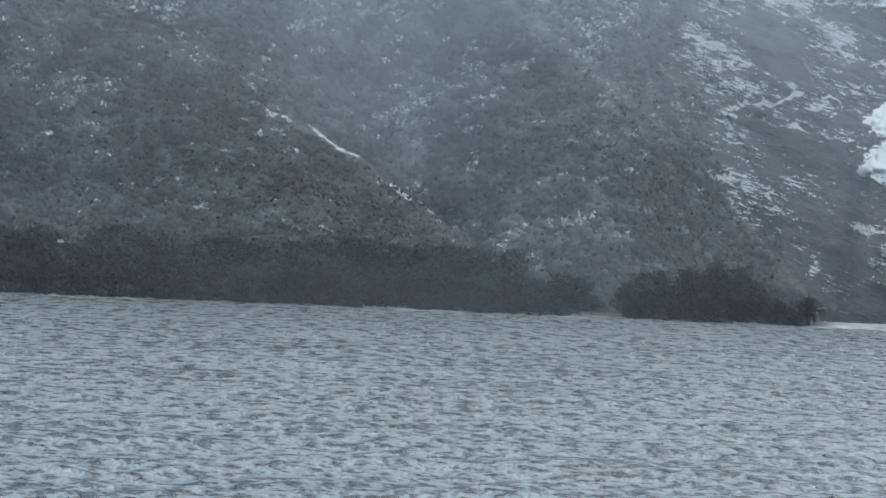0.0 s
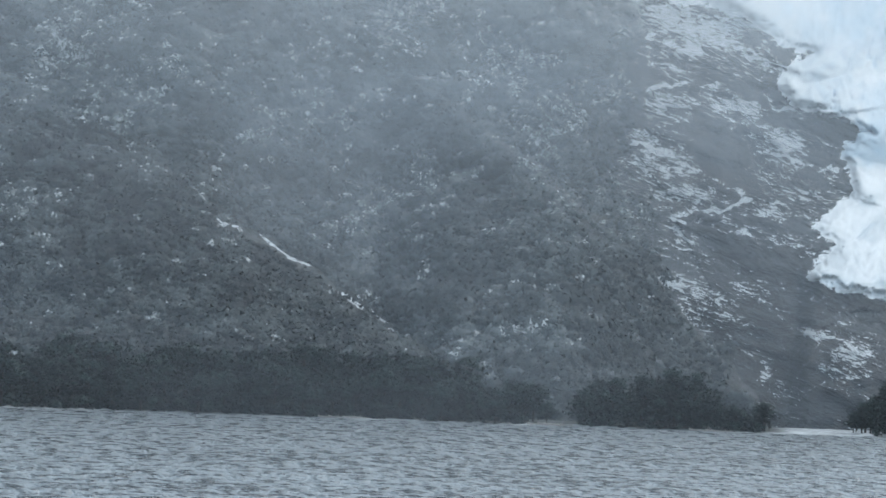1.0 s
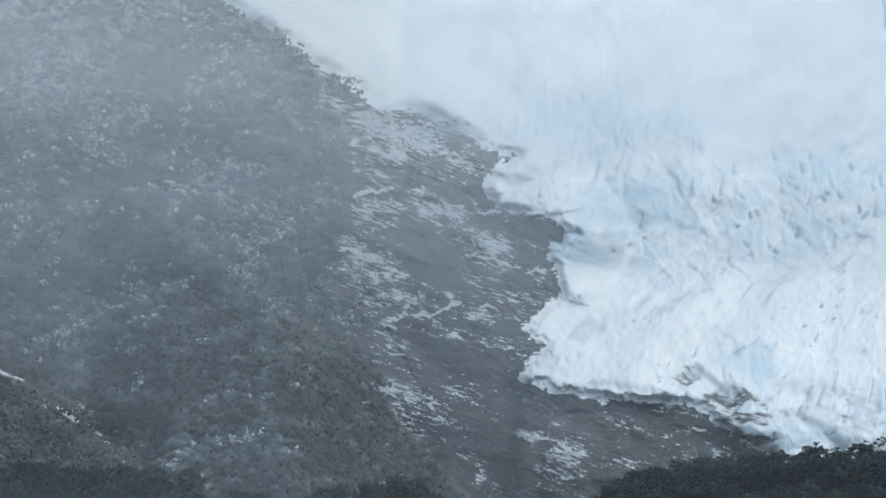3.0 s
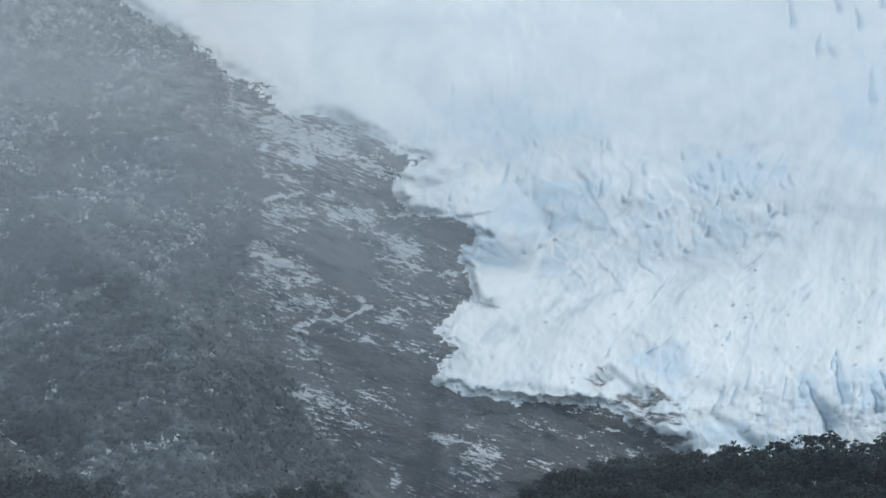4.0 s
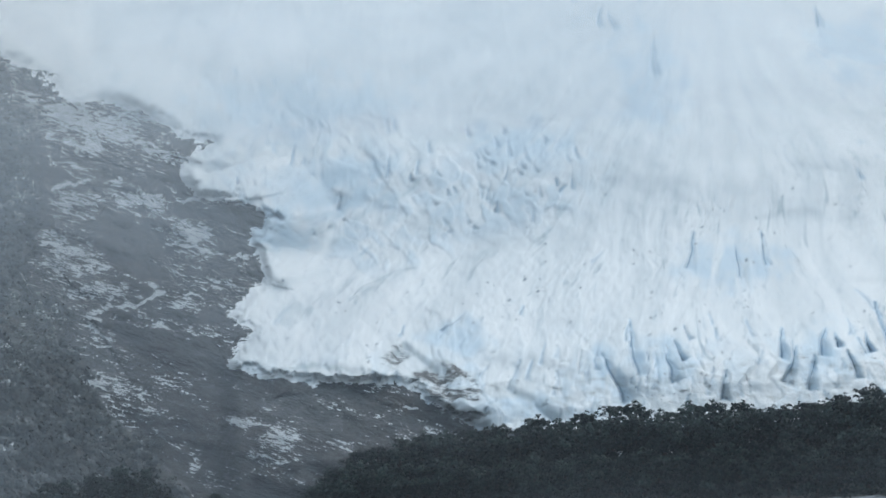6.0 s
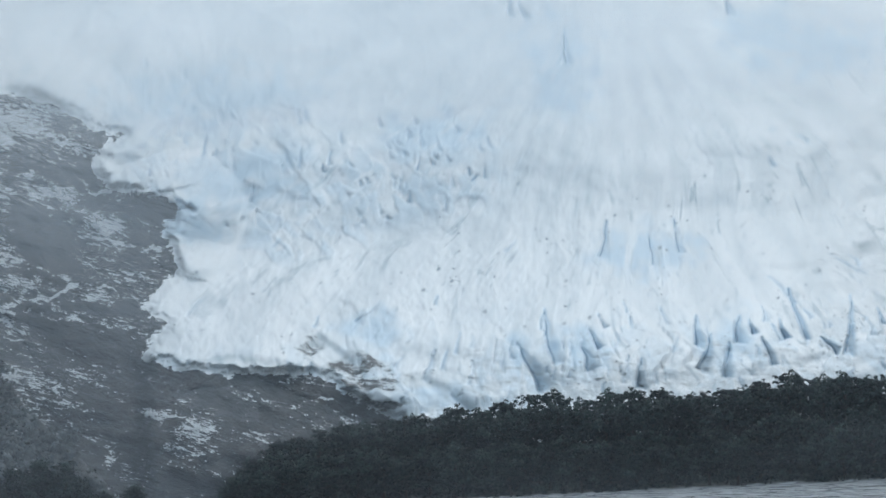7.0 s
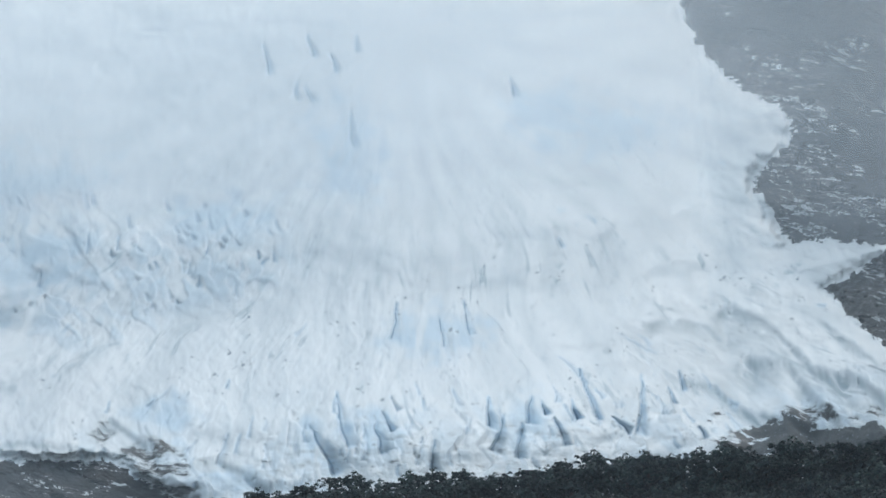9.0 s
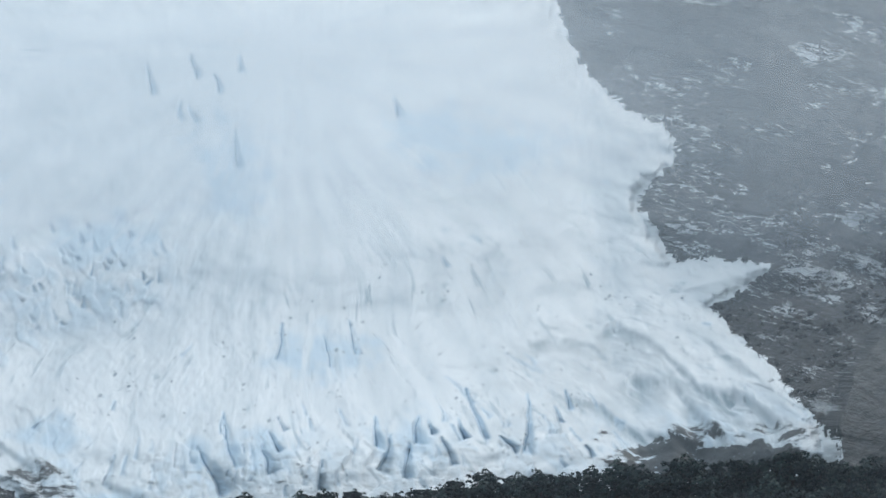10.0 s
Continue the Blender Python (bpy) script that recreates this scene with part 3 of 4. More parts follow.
gbed = gbed * rim + rock_dist(GA, GE) * (1 - rim)
body = 45 * (1 - np.exp(-np.maximum(ice_depth(GA, GE, 0.0), 0) / 0.8)) + 12 * ease(-0.05, 0.12, gdepth)
spread = ease(1.8, 3.6, radius)
lines = fbm(angle * 0.22, radius * 0.7, 4, 61, 0.6) * spread
fall = np.zeros(GA.shape)
for a, e, ra, re in ICEFALL:
    fall = np.maximum(fall, ease(1.25, 0.4, np.hypot((GA - a) / ra, (GE - e) / re)))
front = ease(2.7, 1.6, GE + 0.3 * warm)
lumps = fbm(GA * 0.9, GE * 1.5, 3, 71, 0.45)
# long plates drawn out along the flow, each tilted its own way
swirl = 0.35 * fbm(GA * 2.2, GE * 2.6, 3, 54)
slabs = facets(angle * 0.20 + swirl, radius * 1.0 + 0.5 * warm, 91, 1.7)
plates = facets(angle * 0.46 + 1.3 * swirl, radius * 2.1 + swirl, 95, 1.8)
chips = facets(angle * 0.95 + 2 * swirl, radius * 4.5 + swirl, 97, 1.8)
rough = 0.25 + 0.75 * ease(-0.25, 0.45, fbm(GA * 0.7, GE * 0.9, 3, 66))
blocks = facets(GA * 2.6 + 0.9 * GE + 0.5 * warm, GE * 1.9, 99, 1.8)
seracs = facets(GA * 6.0 + 1.6 * GE + warm, GE * 4.0, 103, 2.2)
rolls = 8 * lumps + 0.8 * lines + (2.0 * blocks + 0.6 * seracs) * fall
upright = ((0.8 + 1.6 * front) * slabs + (0.55 + 0.9 * front) * plates + (0.22 + 0.25 * front) * chips) * spread * rough + (0.9 * blocks + 0.5 * seracs) * fall + 0.4 * fbm(GA * 5, GE * 6, 4, 83, 0.6)
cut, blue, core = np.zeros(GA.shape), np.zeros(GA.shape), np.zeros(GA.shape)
faces = np.zeros(GA.shape)
for line, deep, drop in FOLDS:
    # a crest with a steep face below it
    xs, ys = [p[0] for p in line], [p[1] for p in line]
    below = np.interp(GA, xs, ys) + 0.05 * fbm(GA * 3, GE * 1.5, 4, 79) - GE
    ends = ease(xs[0], xs[0] + 0.35, GA) * ease(xs[-1], xs[-1] - 0.35, GA) * (0.8 + 0.5 * pn(GA * 2.5, GE * 0.5, 58))
    upright = upright - 0.35 * deep * ends * ease(0.0, 0.07, below) * ease(drop * 5, drop * 0.5, below) + 0.2 * deep * ends * ease(-drop * 2.5, 0.0, below) * (below < 0.0)
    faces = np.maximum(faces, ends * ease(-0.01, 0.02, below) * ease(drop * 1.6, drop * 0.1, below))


def slit(a0, e0, a1, e1, w, deep, hue):
    """One crevasse: a sharp wall on one side and a sloping face on the other."""
    c0, c1 = np.searchsorted(gaz, (min(a0, a1) - 5 * w, max(a0, a1) + 5 * w))
    r0, r1 = np.searchsorted(gel, (min(e0, e1) - 3 * w, max(e0, e1) + 3 * w))
    A, E = GA[r0:r1, c0:c1], GE[r0:r1, c0:c1]
    if A.size == 0:
        return
    n = np.array((e0 - e1, a1 - a0)) / math.hypot(a1 - a0, e1 - e0)
    gap, along = seg_dist(A, E, ((a0, e0), (a1, e1)))
    side = (A - a0) * n[0] + (E - e0) * n[1] + 0.02 * pn(A * 7, E * 7, 7) + 0.25 * w * np.sin(along * 5 + a0 * 9)
    wide = w * (0.08 + 1.1 * along)
    shape = np.where(side < 0, ease(-np.maximum(wide * 0.45, 0.045), 0, side), ease(wide * 2.6, 0, side) ** 1.4) * ease(1.0, 0.85, np.abs(along * 2 - 1)) * ease(w * 4.2, w * 1.6, gap)
    cut[r0:r1, c0:c1] = np.maximum(cut[r0:r1, c0:c1], deep * shape * (0.15 + 0.85 * along))
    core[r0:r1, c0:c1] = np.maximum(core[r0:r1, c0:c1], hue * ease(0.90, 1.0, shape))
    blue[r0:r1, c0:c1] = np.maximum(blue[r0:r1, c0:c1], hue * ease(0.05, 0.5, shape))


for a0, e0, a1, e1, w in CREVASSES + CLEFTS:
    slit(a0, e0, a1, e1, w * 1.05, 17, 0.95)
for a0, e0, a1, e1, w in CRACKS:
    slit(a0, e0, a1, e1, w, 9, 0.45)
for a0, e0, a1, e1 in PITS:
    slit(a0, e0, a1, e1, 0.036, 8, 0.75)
pick = random.Random(31)
for k in range(150):
    a, e = pick.uniform(5.8, 20.2), pick.uniform(1.0, 5.5)
    if k % 5 < 2:
        q = pick.choice(ICEFALL[:3])
        a, e = q[0] + pick.gauss(0, 0.5) * q[2], q[1] + pick.gauss(0, 0.45) * q[3]
    elif k % 5 < 4:
        a, e = pick.uniform(9.5, 17.5), pick.uniform(1.2, 2.4)
    if math.hypot(a - A0, e - E0) < 3.2:
        continue
    way = math.atan2(a - A0, E0 - e) * pick.uniform(0.4, 1.3) + pick.gauss(0, 0.15)
    if k % 5 < 2:
        way = pick.gauss(0.05, 0.18)
    size = pick.uniform(0.06, 0.26) * (1.4 if e < 2.4 else 1)
    slit(a - size * math.sin(way) / 2, e + size * math.cos(way) / 2, a + size * math.sin(way) / 2, e - size * math.cos(way) / 2, pick.uniform(0.02, 0.05), pick.uniform(2.5, 6), pick.uniform(0.3, 0.8))
for a, e, ra, re in BLUE:
    blue = np.maximum(blue, 1.0 * ease(1.3, 0.3, np.hypot((GA - a) / ra, (GE - e) / re) + 0.5 * fbm(GA * 3, GE * 3, 3, 47)))
blue = np.maximum(blue, 0.5 * front * ease(-0.15, 0.45, plates + 0.6 * slabs))
blue = np.maximum(blue, 0.7 * fall * ease(-0.2, 0.3, blocks + 0.5 * seracs))
dirt = np.zeros(GA.shape)
for a, e, ra, re, much in DIRT:
    dirt = np.maximum(dirt, much * ease(1.35, 0.35, np.hypot((GA - a) / ra, (GE - e) / re) + 0.6 * fbm(GA * 2.2 + GE, GE * 5.5, 4, 87, 0.6)))
ice = place(GA, GE, gbed - body - rolls * ease(0.0, 0.2, gdepth) + cut)
ice[..., 2] += upright * ease(0.0, 0.25, gdepth)
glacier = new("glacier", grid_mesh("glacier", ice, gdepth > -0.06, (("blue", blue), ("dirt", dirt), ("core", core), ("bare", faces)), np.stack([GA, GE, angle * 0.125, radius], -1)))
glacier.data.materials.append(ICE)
tagged(glacier, "broad white glacier tongue with blue crevasses and grey debris", "glacier", kind="structure")

# ---- the wooded foothill in front of the mountain ----
CREST = ((-25, 4.2), (-6, 4.3), (-3.68, 3.7), (-2.57, 2.61), (-2.08, 2.51), (-1.57, 2.17), (-1.15, 1.98), (-0.81, 1.67), (-0.39, 1.44), (0.03, 1.09), (0.37, 0.86), (0.81, 0.14), (1.2, -0.4))


def foot_dist(az, el):
    top = np.interp(az, [r[0] for r in CREST], [r[1] for r in CREST])
    d = 1330 + 85 * el + 30 * (az + 2) * (az > -2) + 25 * ease(0.0, 2.0, el)
    return d + 14 * fbm(az * 0.9, el * 1.2, 4, 101) + 60 * ease(-0.5, 0.1, el - top), top


faz = np.concatenate([np.linspace(-25, -7.8, 16), np.arange(-7.6, 1.2, 0.035)])
frac = 1 - np.linspace(1, 0, 110) ** 1.6
FAZ, FR = np.meshgrid(faz, frac)
ftop = np.interp(FAZ, [r[0] for r in CREST], [r[1] for r in CREST]) + 0.03 * fbm(FAZ * 4, 0.5, 3, 9)
FEL = -0.5 + FR * (ftop + 0.5)
FD, _ = foot_dist(FAZ, FEL)
back = place(FAZ[-1:], FEL[-1:] - 0.8, FD[-1:] + 70)
snow = np.zeros(FAZ.shape)
for a0, a1, wide in ((-2.68, -2.22, 0.12), (-2.06, -1.22, 0.065), (-0.88, -0.42, 0.11), (-0.45, 0.02, 0.06)):
    wide = wide * np.maximum(0.15, 0.95 + 0.7 * pn(FAZ * 5, 0.4, 6) + 0.6 * pn(FAZ * 17, FEL * 9, 8))
    snow = np.maximum(snow, ease(wide, wide * 0.5, ftop - FEL) * ease(a0, a0 + 0.06, FAZ) * ease(a1, a1 - 0.1, FAZ))
snow_at = np.concatenate([snow, np.zeros((1, len(faz)))])
foot = new("foothill", grid_mesh("foothill", np.concatenate([place(FAZ, FEL, FD), back]), None, (("frost", snow_at * 0.55), ("wood", 1 - snow_at)),
                                 np.stack([np.concatenate([FAZ, FAZ[-1:]]), np.concatenate([FEL, FEL[-1:] - 0.8])], -1)))
foot.data.materials.append(ROCK)
tagged(foot, "dark wooded foothill with white snow along its crest", "hill", kind="structure")


# ---- the woods on the slopes: sprays of leaves, too many to count ----
def leaf_cloud(rng, centres, size, per, leaf, tone, hearts=None, top=0.35, slope=False):
    """Loose sprays of small three-cornered leaves round each centre."""
    n = len(centres)
    d = rng.normal(size=(n, per, 3))
    d /= np.linalg.norm(d, axis=2, keepdims=True)
    d[..., 2] = np.abs(d[..., 2]) * 0.9 - 0.25
    if slope:
        d[..., 1] = -np.abs(d[..., 1])
    c = centres[:, None, :] + d * size[:, None, None] * rng.uniform(0.45, 1.0, (n, per, 1))
    out = d + rng.normal(0, 0.35, (n, per, 3)) + np.array((0, 0, 0.25))
    a = np.cross(out, rng.normal(size=(n, per, 3)))
    a /= np.linalg.norm(a, axis=2, keepdims=True)
    b = np.cross(out, a)
    b /= np.linalg.norm(b, axis=2, keepdims=True)
    s = (leaf * size)[:, None, None] * rng.uniform(0.6, 1.3, (n, per, 1))
    v = np.stack([c - a * s * 0.6, c + a * s * 0.6, c + b * s], 2).reshape(-1, 3)
    f = np.arange(len(v)).reshape(-1, 3)
    # tufts lighter above, darker beneath: overhead light put into the leaf tone
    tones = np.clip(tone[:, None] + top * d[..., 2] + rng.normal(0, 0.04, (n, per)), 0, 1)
    soft = d + np.array((0, 0, 0.55)) + rng.normal(0, 0.1, d.shape)
    if hearts is not None:
        away = centres - hearts
        soft = soft * 0.7 + (away / (np.linalg.norm(away, axis=1, keepdims=True) + 1e-6))[:, None, :]
    soft /= np.linalg.norm(soft, axis=2, keepdims=True)
    return v, f, np.repeat(tones.reshape(-1), 3), np.repeat(soft.reshape(-1, 3), 3, 0)


def woods(name, label, seed, points, size, per, leaf, tone, material, top=0.35, slope=False):
    rng = np.random.default_rng(seed)
    v, f, t, nor = leaf_cloud(rng, points, size, per, leaf, tone, top=top, slope=slope)
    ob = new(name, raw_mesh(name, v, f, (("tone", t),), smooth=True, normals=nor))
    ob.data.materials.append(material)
    return tagged(ob, label, "forest", kind="stuff")


def grove_shade(a, e, seed):
    """Lighter and darker stands leaning down the slope, with ridge shade put into tone."""
    s, t = a + 0.5 * e, e - 0.45 * a
    return 0.46 * fbm(s * 0.6, t * 1.1, 3, seed, 0.6) + 0.30 * fbm(s * 2.6, t * 3.4, 4, seed + 50, 0.62)


rng = np.random.default_rng(11)
n = 27000
a, e = rng.uniform(-7.8, 5.2, n), rng.uniform(0.0, 8.8, n)
top = np.interp(a, [r[0] for r in CREST], [r[1] for r in CREST])
ok = (wood_mask(a, e) > rng.uniform(0.1, 0.9, n)) & (e > top - 0.1)
a, e = a[ok], e[ok]
size = 1.8 + 4.4 * rng.uniform(0, 1, len(a)) ** 1.6
# tone rises with height, standing in for gully shade below and haze above
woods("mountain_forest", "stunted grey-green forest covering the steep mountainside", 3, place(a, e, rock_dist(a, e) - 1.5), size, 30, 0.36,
      np.clip(0.08 + 0.11 * (e - 1) + grove_shade(a, e, 8) + rng.normal(0, 0.08, len(a)) + 0.6 * (rng.uniform(0, 1, len(a)) < 0.07), 0, 1), FAR_LEAF, 0.30, True)
n = 10500
a, r = rng.uniform(-7.8, 0.9, n), rng.uniform(0, 1, n) ** 0.85
top = np.interp(a, [q[0] for q in CREST], [q[1] for q in CREST])
e = -0.1 + r * (top + 0.1)
ok = ~((e > top - 0.17) & (a > -2.75) & (a < 0.1) & (rng.uniform(0, 1, n) < 0.96))
a, e = a[ok], e[ok]
d, _ = foot_dist(a, e)
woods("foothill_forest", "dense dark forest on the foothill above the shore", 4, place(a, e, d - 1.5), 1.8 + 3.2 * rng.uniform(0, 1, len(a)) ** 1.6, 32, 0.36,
      np.clip(0.07 + 0.06 * e - 0.06 * ease(1.6, 0.7, e) + grove_shade(a, e, 18) + rng.normal(0, 0.08, len(a)) + 0.6 * (rng.uniform(0, 1, len(a)) < 0.05), 0, 1), HILL_LEAF, 0.28, True)

n = 2600
a, e = rng.uniform(18.3, 23.5, n), rng.uniform(1.6, 6.4, n)
ok = (ice_depth(a, e) < -0.08) & (fbm(a * 1.6, e * 2.0, 3, 29) > -0.15 + 0.25 * rng.normal(size=n)) & (spur_mask(a, e)[1] < 0.5)
a, e = a[ok], e[ok]
woods("east_forest", "scattered dark stunted trees on the frosted rock wall", 14, place(a, e, rock_dist(a, e) - 1.0), 1.5 + 2.6 * rng.uniform(0, 1, len(a)) ** 1.6, 22, 0.4,
      np.clip(0.12 + grove_shade(a, e, 28) + rng.normal(0, 0.08, len(a)), 0, 1), HILL_LEAF, 0.28, True)

# ---- land along the water ----
SHORE = ((-25, 900), (-6.4, 1070), (-3, 1180), (1, 1190), (5, 1215), (6.5, 1225), (9, 1230), (12, 1175), (14, 1130), (16.5, 985), (20, 900), (26, 860), (40, 800))
LEFT_TOP = ((-25, 0.7), (-6.4, 0.8), (-4.8, 0.8), (-3.15, 0.91), (-1.5, 1.02), (-0.2, 1.0), (0.37, 0.86), (0.8, 0.88), (1.12, 0.69), (1.4, 0.41), (1.8, 0.35), (2.03, 0.44), (2.29, 0.04))
CLUMP_TOP = ((2.62, 0.05), (2.76, 0.51), (3.13, 0.49), (3.26, 0.25), (3.42, 0.46), (3.82, 0.64), (4.47, 0.55), (4.64, 0.39), (5.06, 0.12), (5.2, 0.1), (5.32, 0.3), (5.42, 0.1))
BANK_TOP = ((6.55, 0.1), (7.14, 0.66), (7.47, 0.77), (7.97, 1.06), (8.95, 1.13), (9.77, 1.21), (10.43, 1.26), (11.25, 1.33), (12.9, 1.28), (13.7, 1.30), (14.18, 1.37), (14.68, 1.45),
            (15.33, 1.47), (16.13, 1.38), (16.6, 1.45), (17.6, 1.35), (18.4, 1.33), (18.9, 1.40), (19.6, 1.22), (20.6, 1.26), (26, 1.2))


def look_up(rows, x):
    return np.interp(x, [r[0] for r in rows], [r[1] for r in rows])


def land_height(az, inland):
    """Ground height, by bearing and metres inland of the water's edge."""
    beach = np.where(inland < 0, 0.06 * inland, 0.9 * ease(0, 14, inland))
    bank = look_up(((-25, 9), (-1, 9), (0.9, 6), (1.5, 0.3), (7, 0.3), (8.2, 8), (10, 14), (15, 19), (26, 17)), az)
    return beach + bank * ease(6, 130, inland) + 0.25 * pn(az * 9, inland * 0.08, 3) * ease(0, 10, inland)


laz = np.concatenate([np.linspace(-25, -8, 12), np.arange(-7.8, 24, 0.06), np.linspace(24.2, 40, 10)])
run = np.concatenate([np.linspace(-25, 0, 8), np.linspace(0.8, 30, 26), np.linspace(36, 260, 24), np.linspace(300, 900, 8)])
LAZ, RUN = np.meshgrid(laz, run)
edge = look_up(SHORE, LAZ) + 5 * fbm(LAZ * 3, 0.3, 4, 12)
lz = land_height(LAZ, RUN)
spit = ease(5.4, 5.8, LAZ) * ease(8.5, 7.0, LAZ)
la = np.radians(LAZ)
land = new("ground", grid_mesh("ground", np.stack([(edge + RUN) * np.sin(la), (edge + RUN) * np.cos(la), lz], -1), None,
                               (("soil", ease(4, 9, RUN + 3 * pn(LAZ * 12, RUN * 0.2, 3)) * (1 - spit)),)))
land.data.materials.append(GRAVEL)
tagged(land, "low shore with pale gravel beach and dark soil", "shore", kind="structure")

# ---- the fjord ----
def ripple(x, y):
    """Coordinates in which the wavelets are all of one size: they grow with the open water."""
    d = np.hypot(x, y) + 20
    return 190 * np.arctan2(x, np.maximum(y, 1)) * (d / 90) ** 0.15, 95 * (90 / d) ** 0.75


def waves(u, v, dist):
    total = 0
    for k, (across, ahead, height) in enumerate(((1.8, 1.3, 0.03), (4.0, 2.6, 0.06), (11.0, 6.0, 0.10))):
        n = pn(u / across + 0.15 * v / ahead, v / ahead + 0.1 * u / across, 3 + k)
        total = total + height * (n + 0.35 * n * n)
    return total * (1 + 0.35 * ease(80, 400, dist))


down = -(0.118 + 3.4 * np.linspace(1, 0, 520) ** 1.15)
across = np.concatenate([np.arange(-8.2, 9.0, 0.026), np.arange(9.0, 24.0, 0.06)])
WA, WE = np.meshgrid(across, down)
WD = EYE / np.tan(np.radians(-WE))
WX, WY = WD * np.sin(np.radians(WA)), WD * np.cos(np.radians(WA))
WU, WV = ripple(WX, WY)
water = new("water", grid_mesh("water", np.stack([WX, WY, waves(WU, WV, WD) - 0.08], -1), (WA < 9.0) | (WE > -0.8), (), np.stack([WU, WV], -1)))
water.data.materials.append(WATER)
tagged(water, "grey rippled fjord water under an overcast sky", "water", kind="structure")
ring = np.stack([np.stack([r * np.sin(np.linspace(0, 2 * np.pi, 73)), r * np.cos(np.linspace(0, 2 * np.pi, 73)), np.full(73, -0.42)], -1) for r in (4800.0, 2400.0, 1200.0, 700.0, 400.0, 200.0, 100.0, 40.0, 5.0, 0.01)])
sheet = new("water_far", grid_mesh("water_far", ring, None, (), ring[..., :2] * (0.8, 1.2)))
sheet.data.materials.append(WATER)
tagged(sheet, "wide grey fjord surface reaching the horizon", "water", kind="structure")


# ---- trees ----
def tree_mesh(seed, height, spread, flat):
    """A crown of leaf sprays on limbs, and the trunk with its limbs."""
    r = random.Random(seed)
    g = np.random.default_rng(seed)
    bm = bmesh.new()

    def limb(a, b, r0, r1):
        a, b = Vector(a), Vector(b)
        m = bmesh.ops.create_cone(bm, segments=6, radius1=r0, radius2=r1, depth=(b - a).length, cap_ends=True)
        turn = (b - a).to_track_quat("Z", "Y").to_matrix().to_4x4()
        bmesh.ops.transform(bm, matrix=Matrix.Translation((a + b) / 2) @ turn, verts=m["verts"])

    lean = (r.uniform(-0.06, 0.06) * height, r.uniform(-0.06, 0.06) * height)
    limb((0, 0, -1.5), (lean[0] * 0.5, lean[1] * 0.5, height * 0.5), 0.035 * height, 0.024 * height)
    limb((lean[0] * 0.5, lean[1] * 0.5, height * 0.5), (lean[0], lean[1], height * 0.9), 0.024 * height, 0.008 * height)
    centres, sizes = [], []
    for k in range(22):
        h = r.uniform(0.16, 1.0) ** 0.8
        reach = spread * (0.35 + 0.65 * math.sin(math.pi * min(1, 0.15 + h * 0.8))) if flat < 0.5 else spread * (0.4 + 0.6 * h)
        if flat < 0:
            reach = spread * (1.05 - h)
        a, q = r.uniform(0, 6.283), reach * r.uniform(0.25, 1.0)
        c = (lean[0] * h + q * math.cos(a), lean[1] * h + q * math.sin(a), height * (0.12 + 0.83 * h) + (0 if flat < 0 else -0.1 * q))
        centres.append(c)
        sizes.append(r.uniform(0.10, 0.17) * height * (1.0 if flat >= 0 else 0.75))
        if k % 2 == 0:
            limb((lean[0] * h * 0.7, lean[1] * h * 0.7, c[2] * 0.72), c, 0.010 * height, 0.003 * height)
    centres += [(lean[0], lean[1], height * 0.93), (lean[0] * 0.6, lean[1] * 0.6, height * 0.6), (0, 0, height * 0.35)]
    sizes += [0.07 * height, 0.16 * height, 0.15 * height]
    wood_me = bpy.data.meshes.new("trunk")
    bm.to_mesh(wood_me)
    bm.free()
    wood_me.materials.append(BARK)
    c = np.array(centres)
    # each spray holds smaller tufts, flattened in layers
    per = 10
    off = g.normal(size=(len(c), per, 3)) * np.array(sizes)[:, None, None] * np.array((0.75, 0.75, 0.42))
    tufts = (c[:, None] + off).reshape(-1, 3)
    size = np.repeat(np.array(sizes) * 0.46, per)
    # higher tufts get a lighter tone, standing in for light from above
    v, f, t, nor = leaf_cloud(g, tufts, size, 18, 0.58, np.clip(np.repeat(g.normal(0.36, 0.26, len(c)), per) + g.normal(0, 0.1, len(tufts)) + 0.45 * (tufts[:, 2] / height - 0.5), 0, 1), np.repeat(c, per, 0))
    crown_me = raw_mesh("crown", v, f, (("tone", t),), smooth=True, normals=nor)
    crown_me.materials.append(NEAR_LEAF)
    return wood_me, crown_me


KINDS = [tree_mesh(200 + k, 12.0, s, f) for k, (s, f) in enumerate(((3.6, 0.0), (4.2, 0.7), (3.2, 0.2), (4.4, 0.9), (2.4, -1), (3.8, 0.4), (4.5, 0.6), (1.9, -1)))]
LABELS = ("dark rounded beech tree", "flat-topped windswept beech tree", "slender dark beech tree", "broad layered beech tree",
          "narrow pointed dark conifer", "dense dark green beech tree", "spreading open beech tree", "small pointed dark conifer")


def plant(kind, x, y, z, height, turn, where, group):
    holder = tagged(new("tree"), LABELS[kind] + " " + where, "tree", group)
    s = height / 12.0
    holder.matrix_basis = Matrix.LocRotScale((x, y, z), Euler((0, 0, turn)), (s * 1.05, s * 1.05, s))
    for name, me in zip(("trunk", "crown"), KINDS[kind]):
        ob = new(name, me)
        ob.parent = holder
    return holder


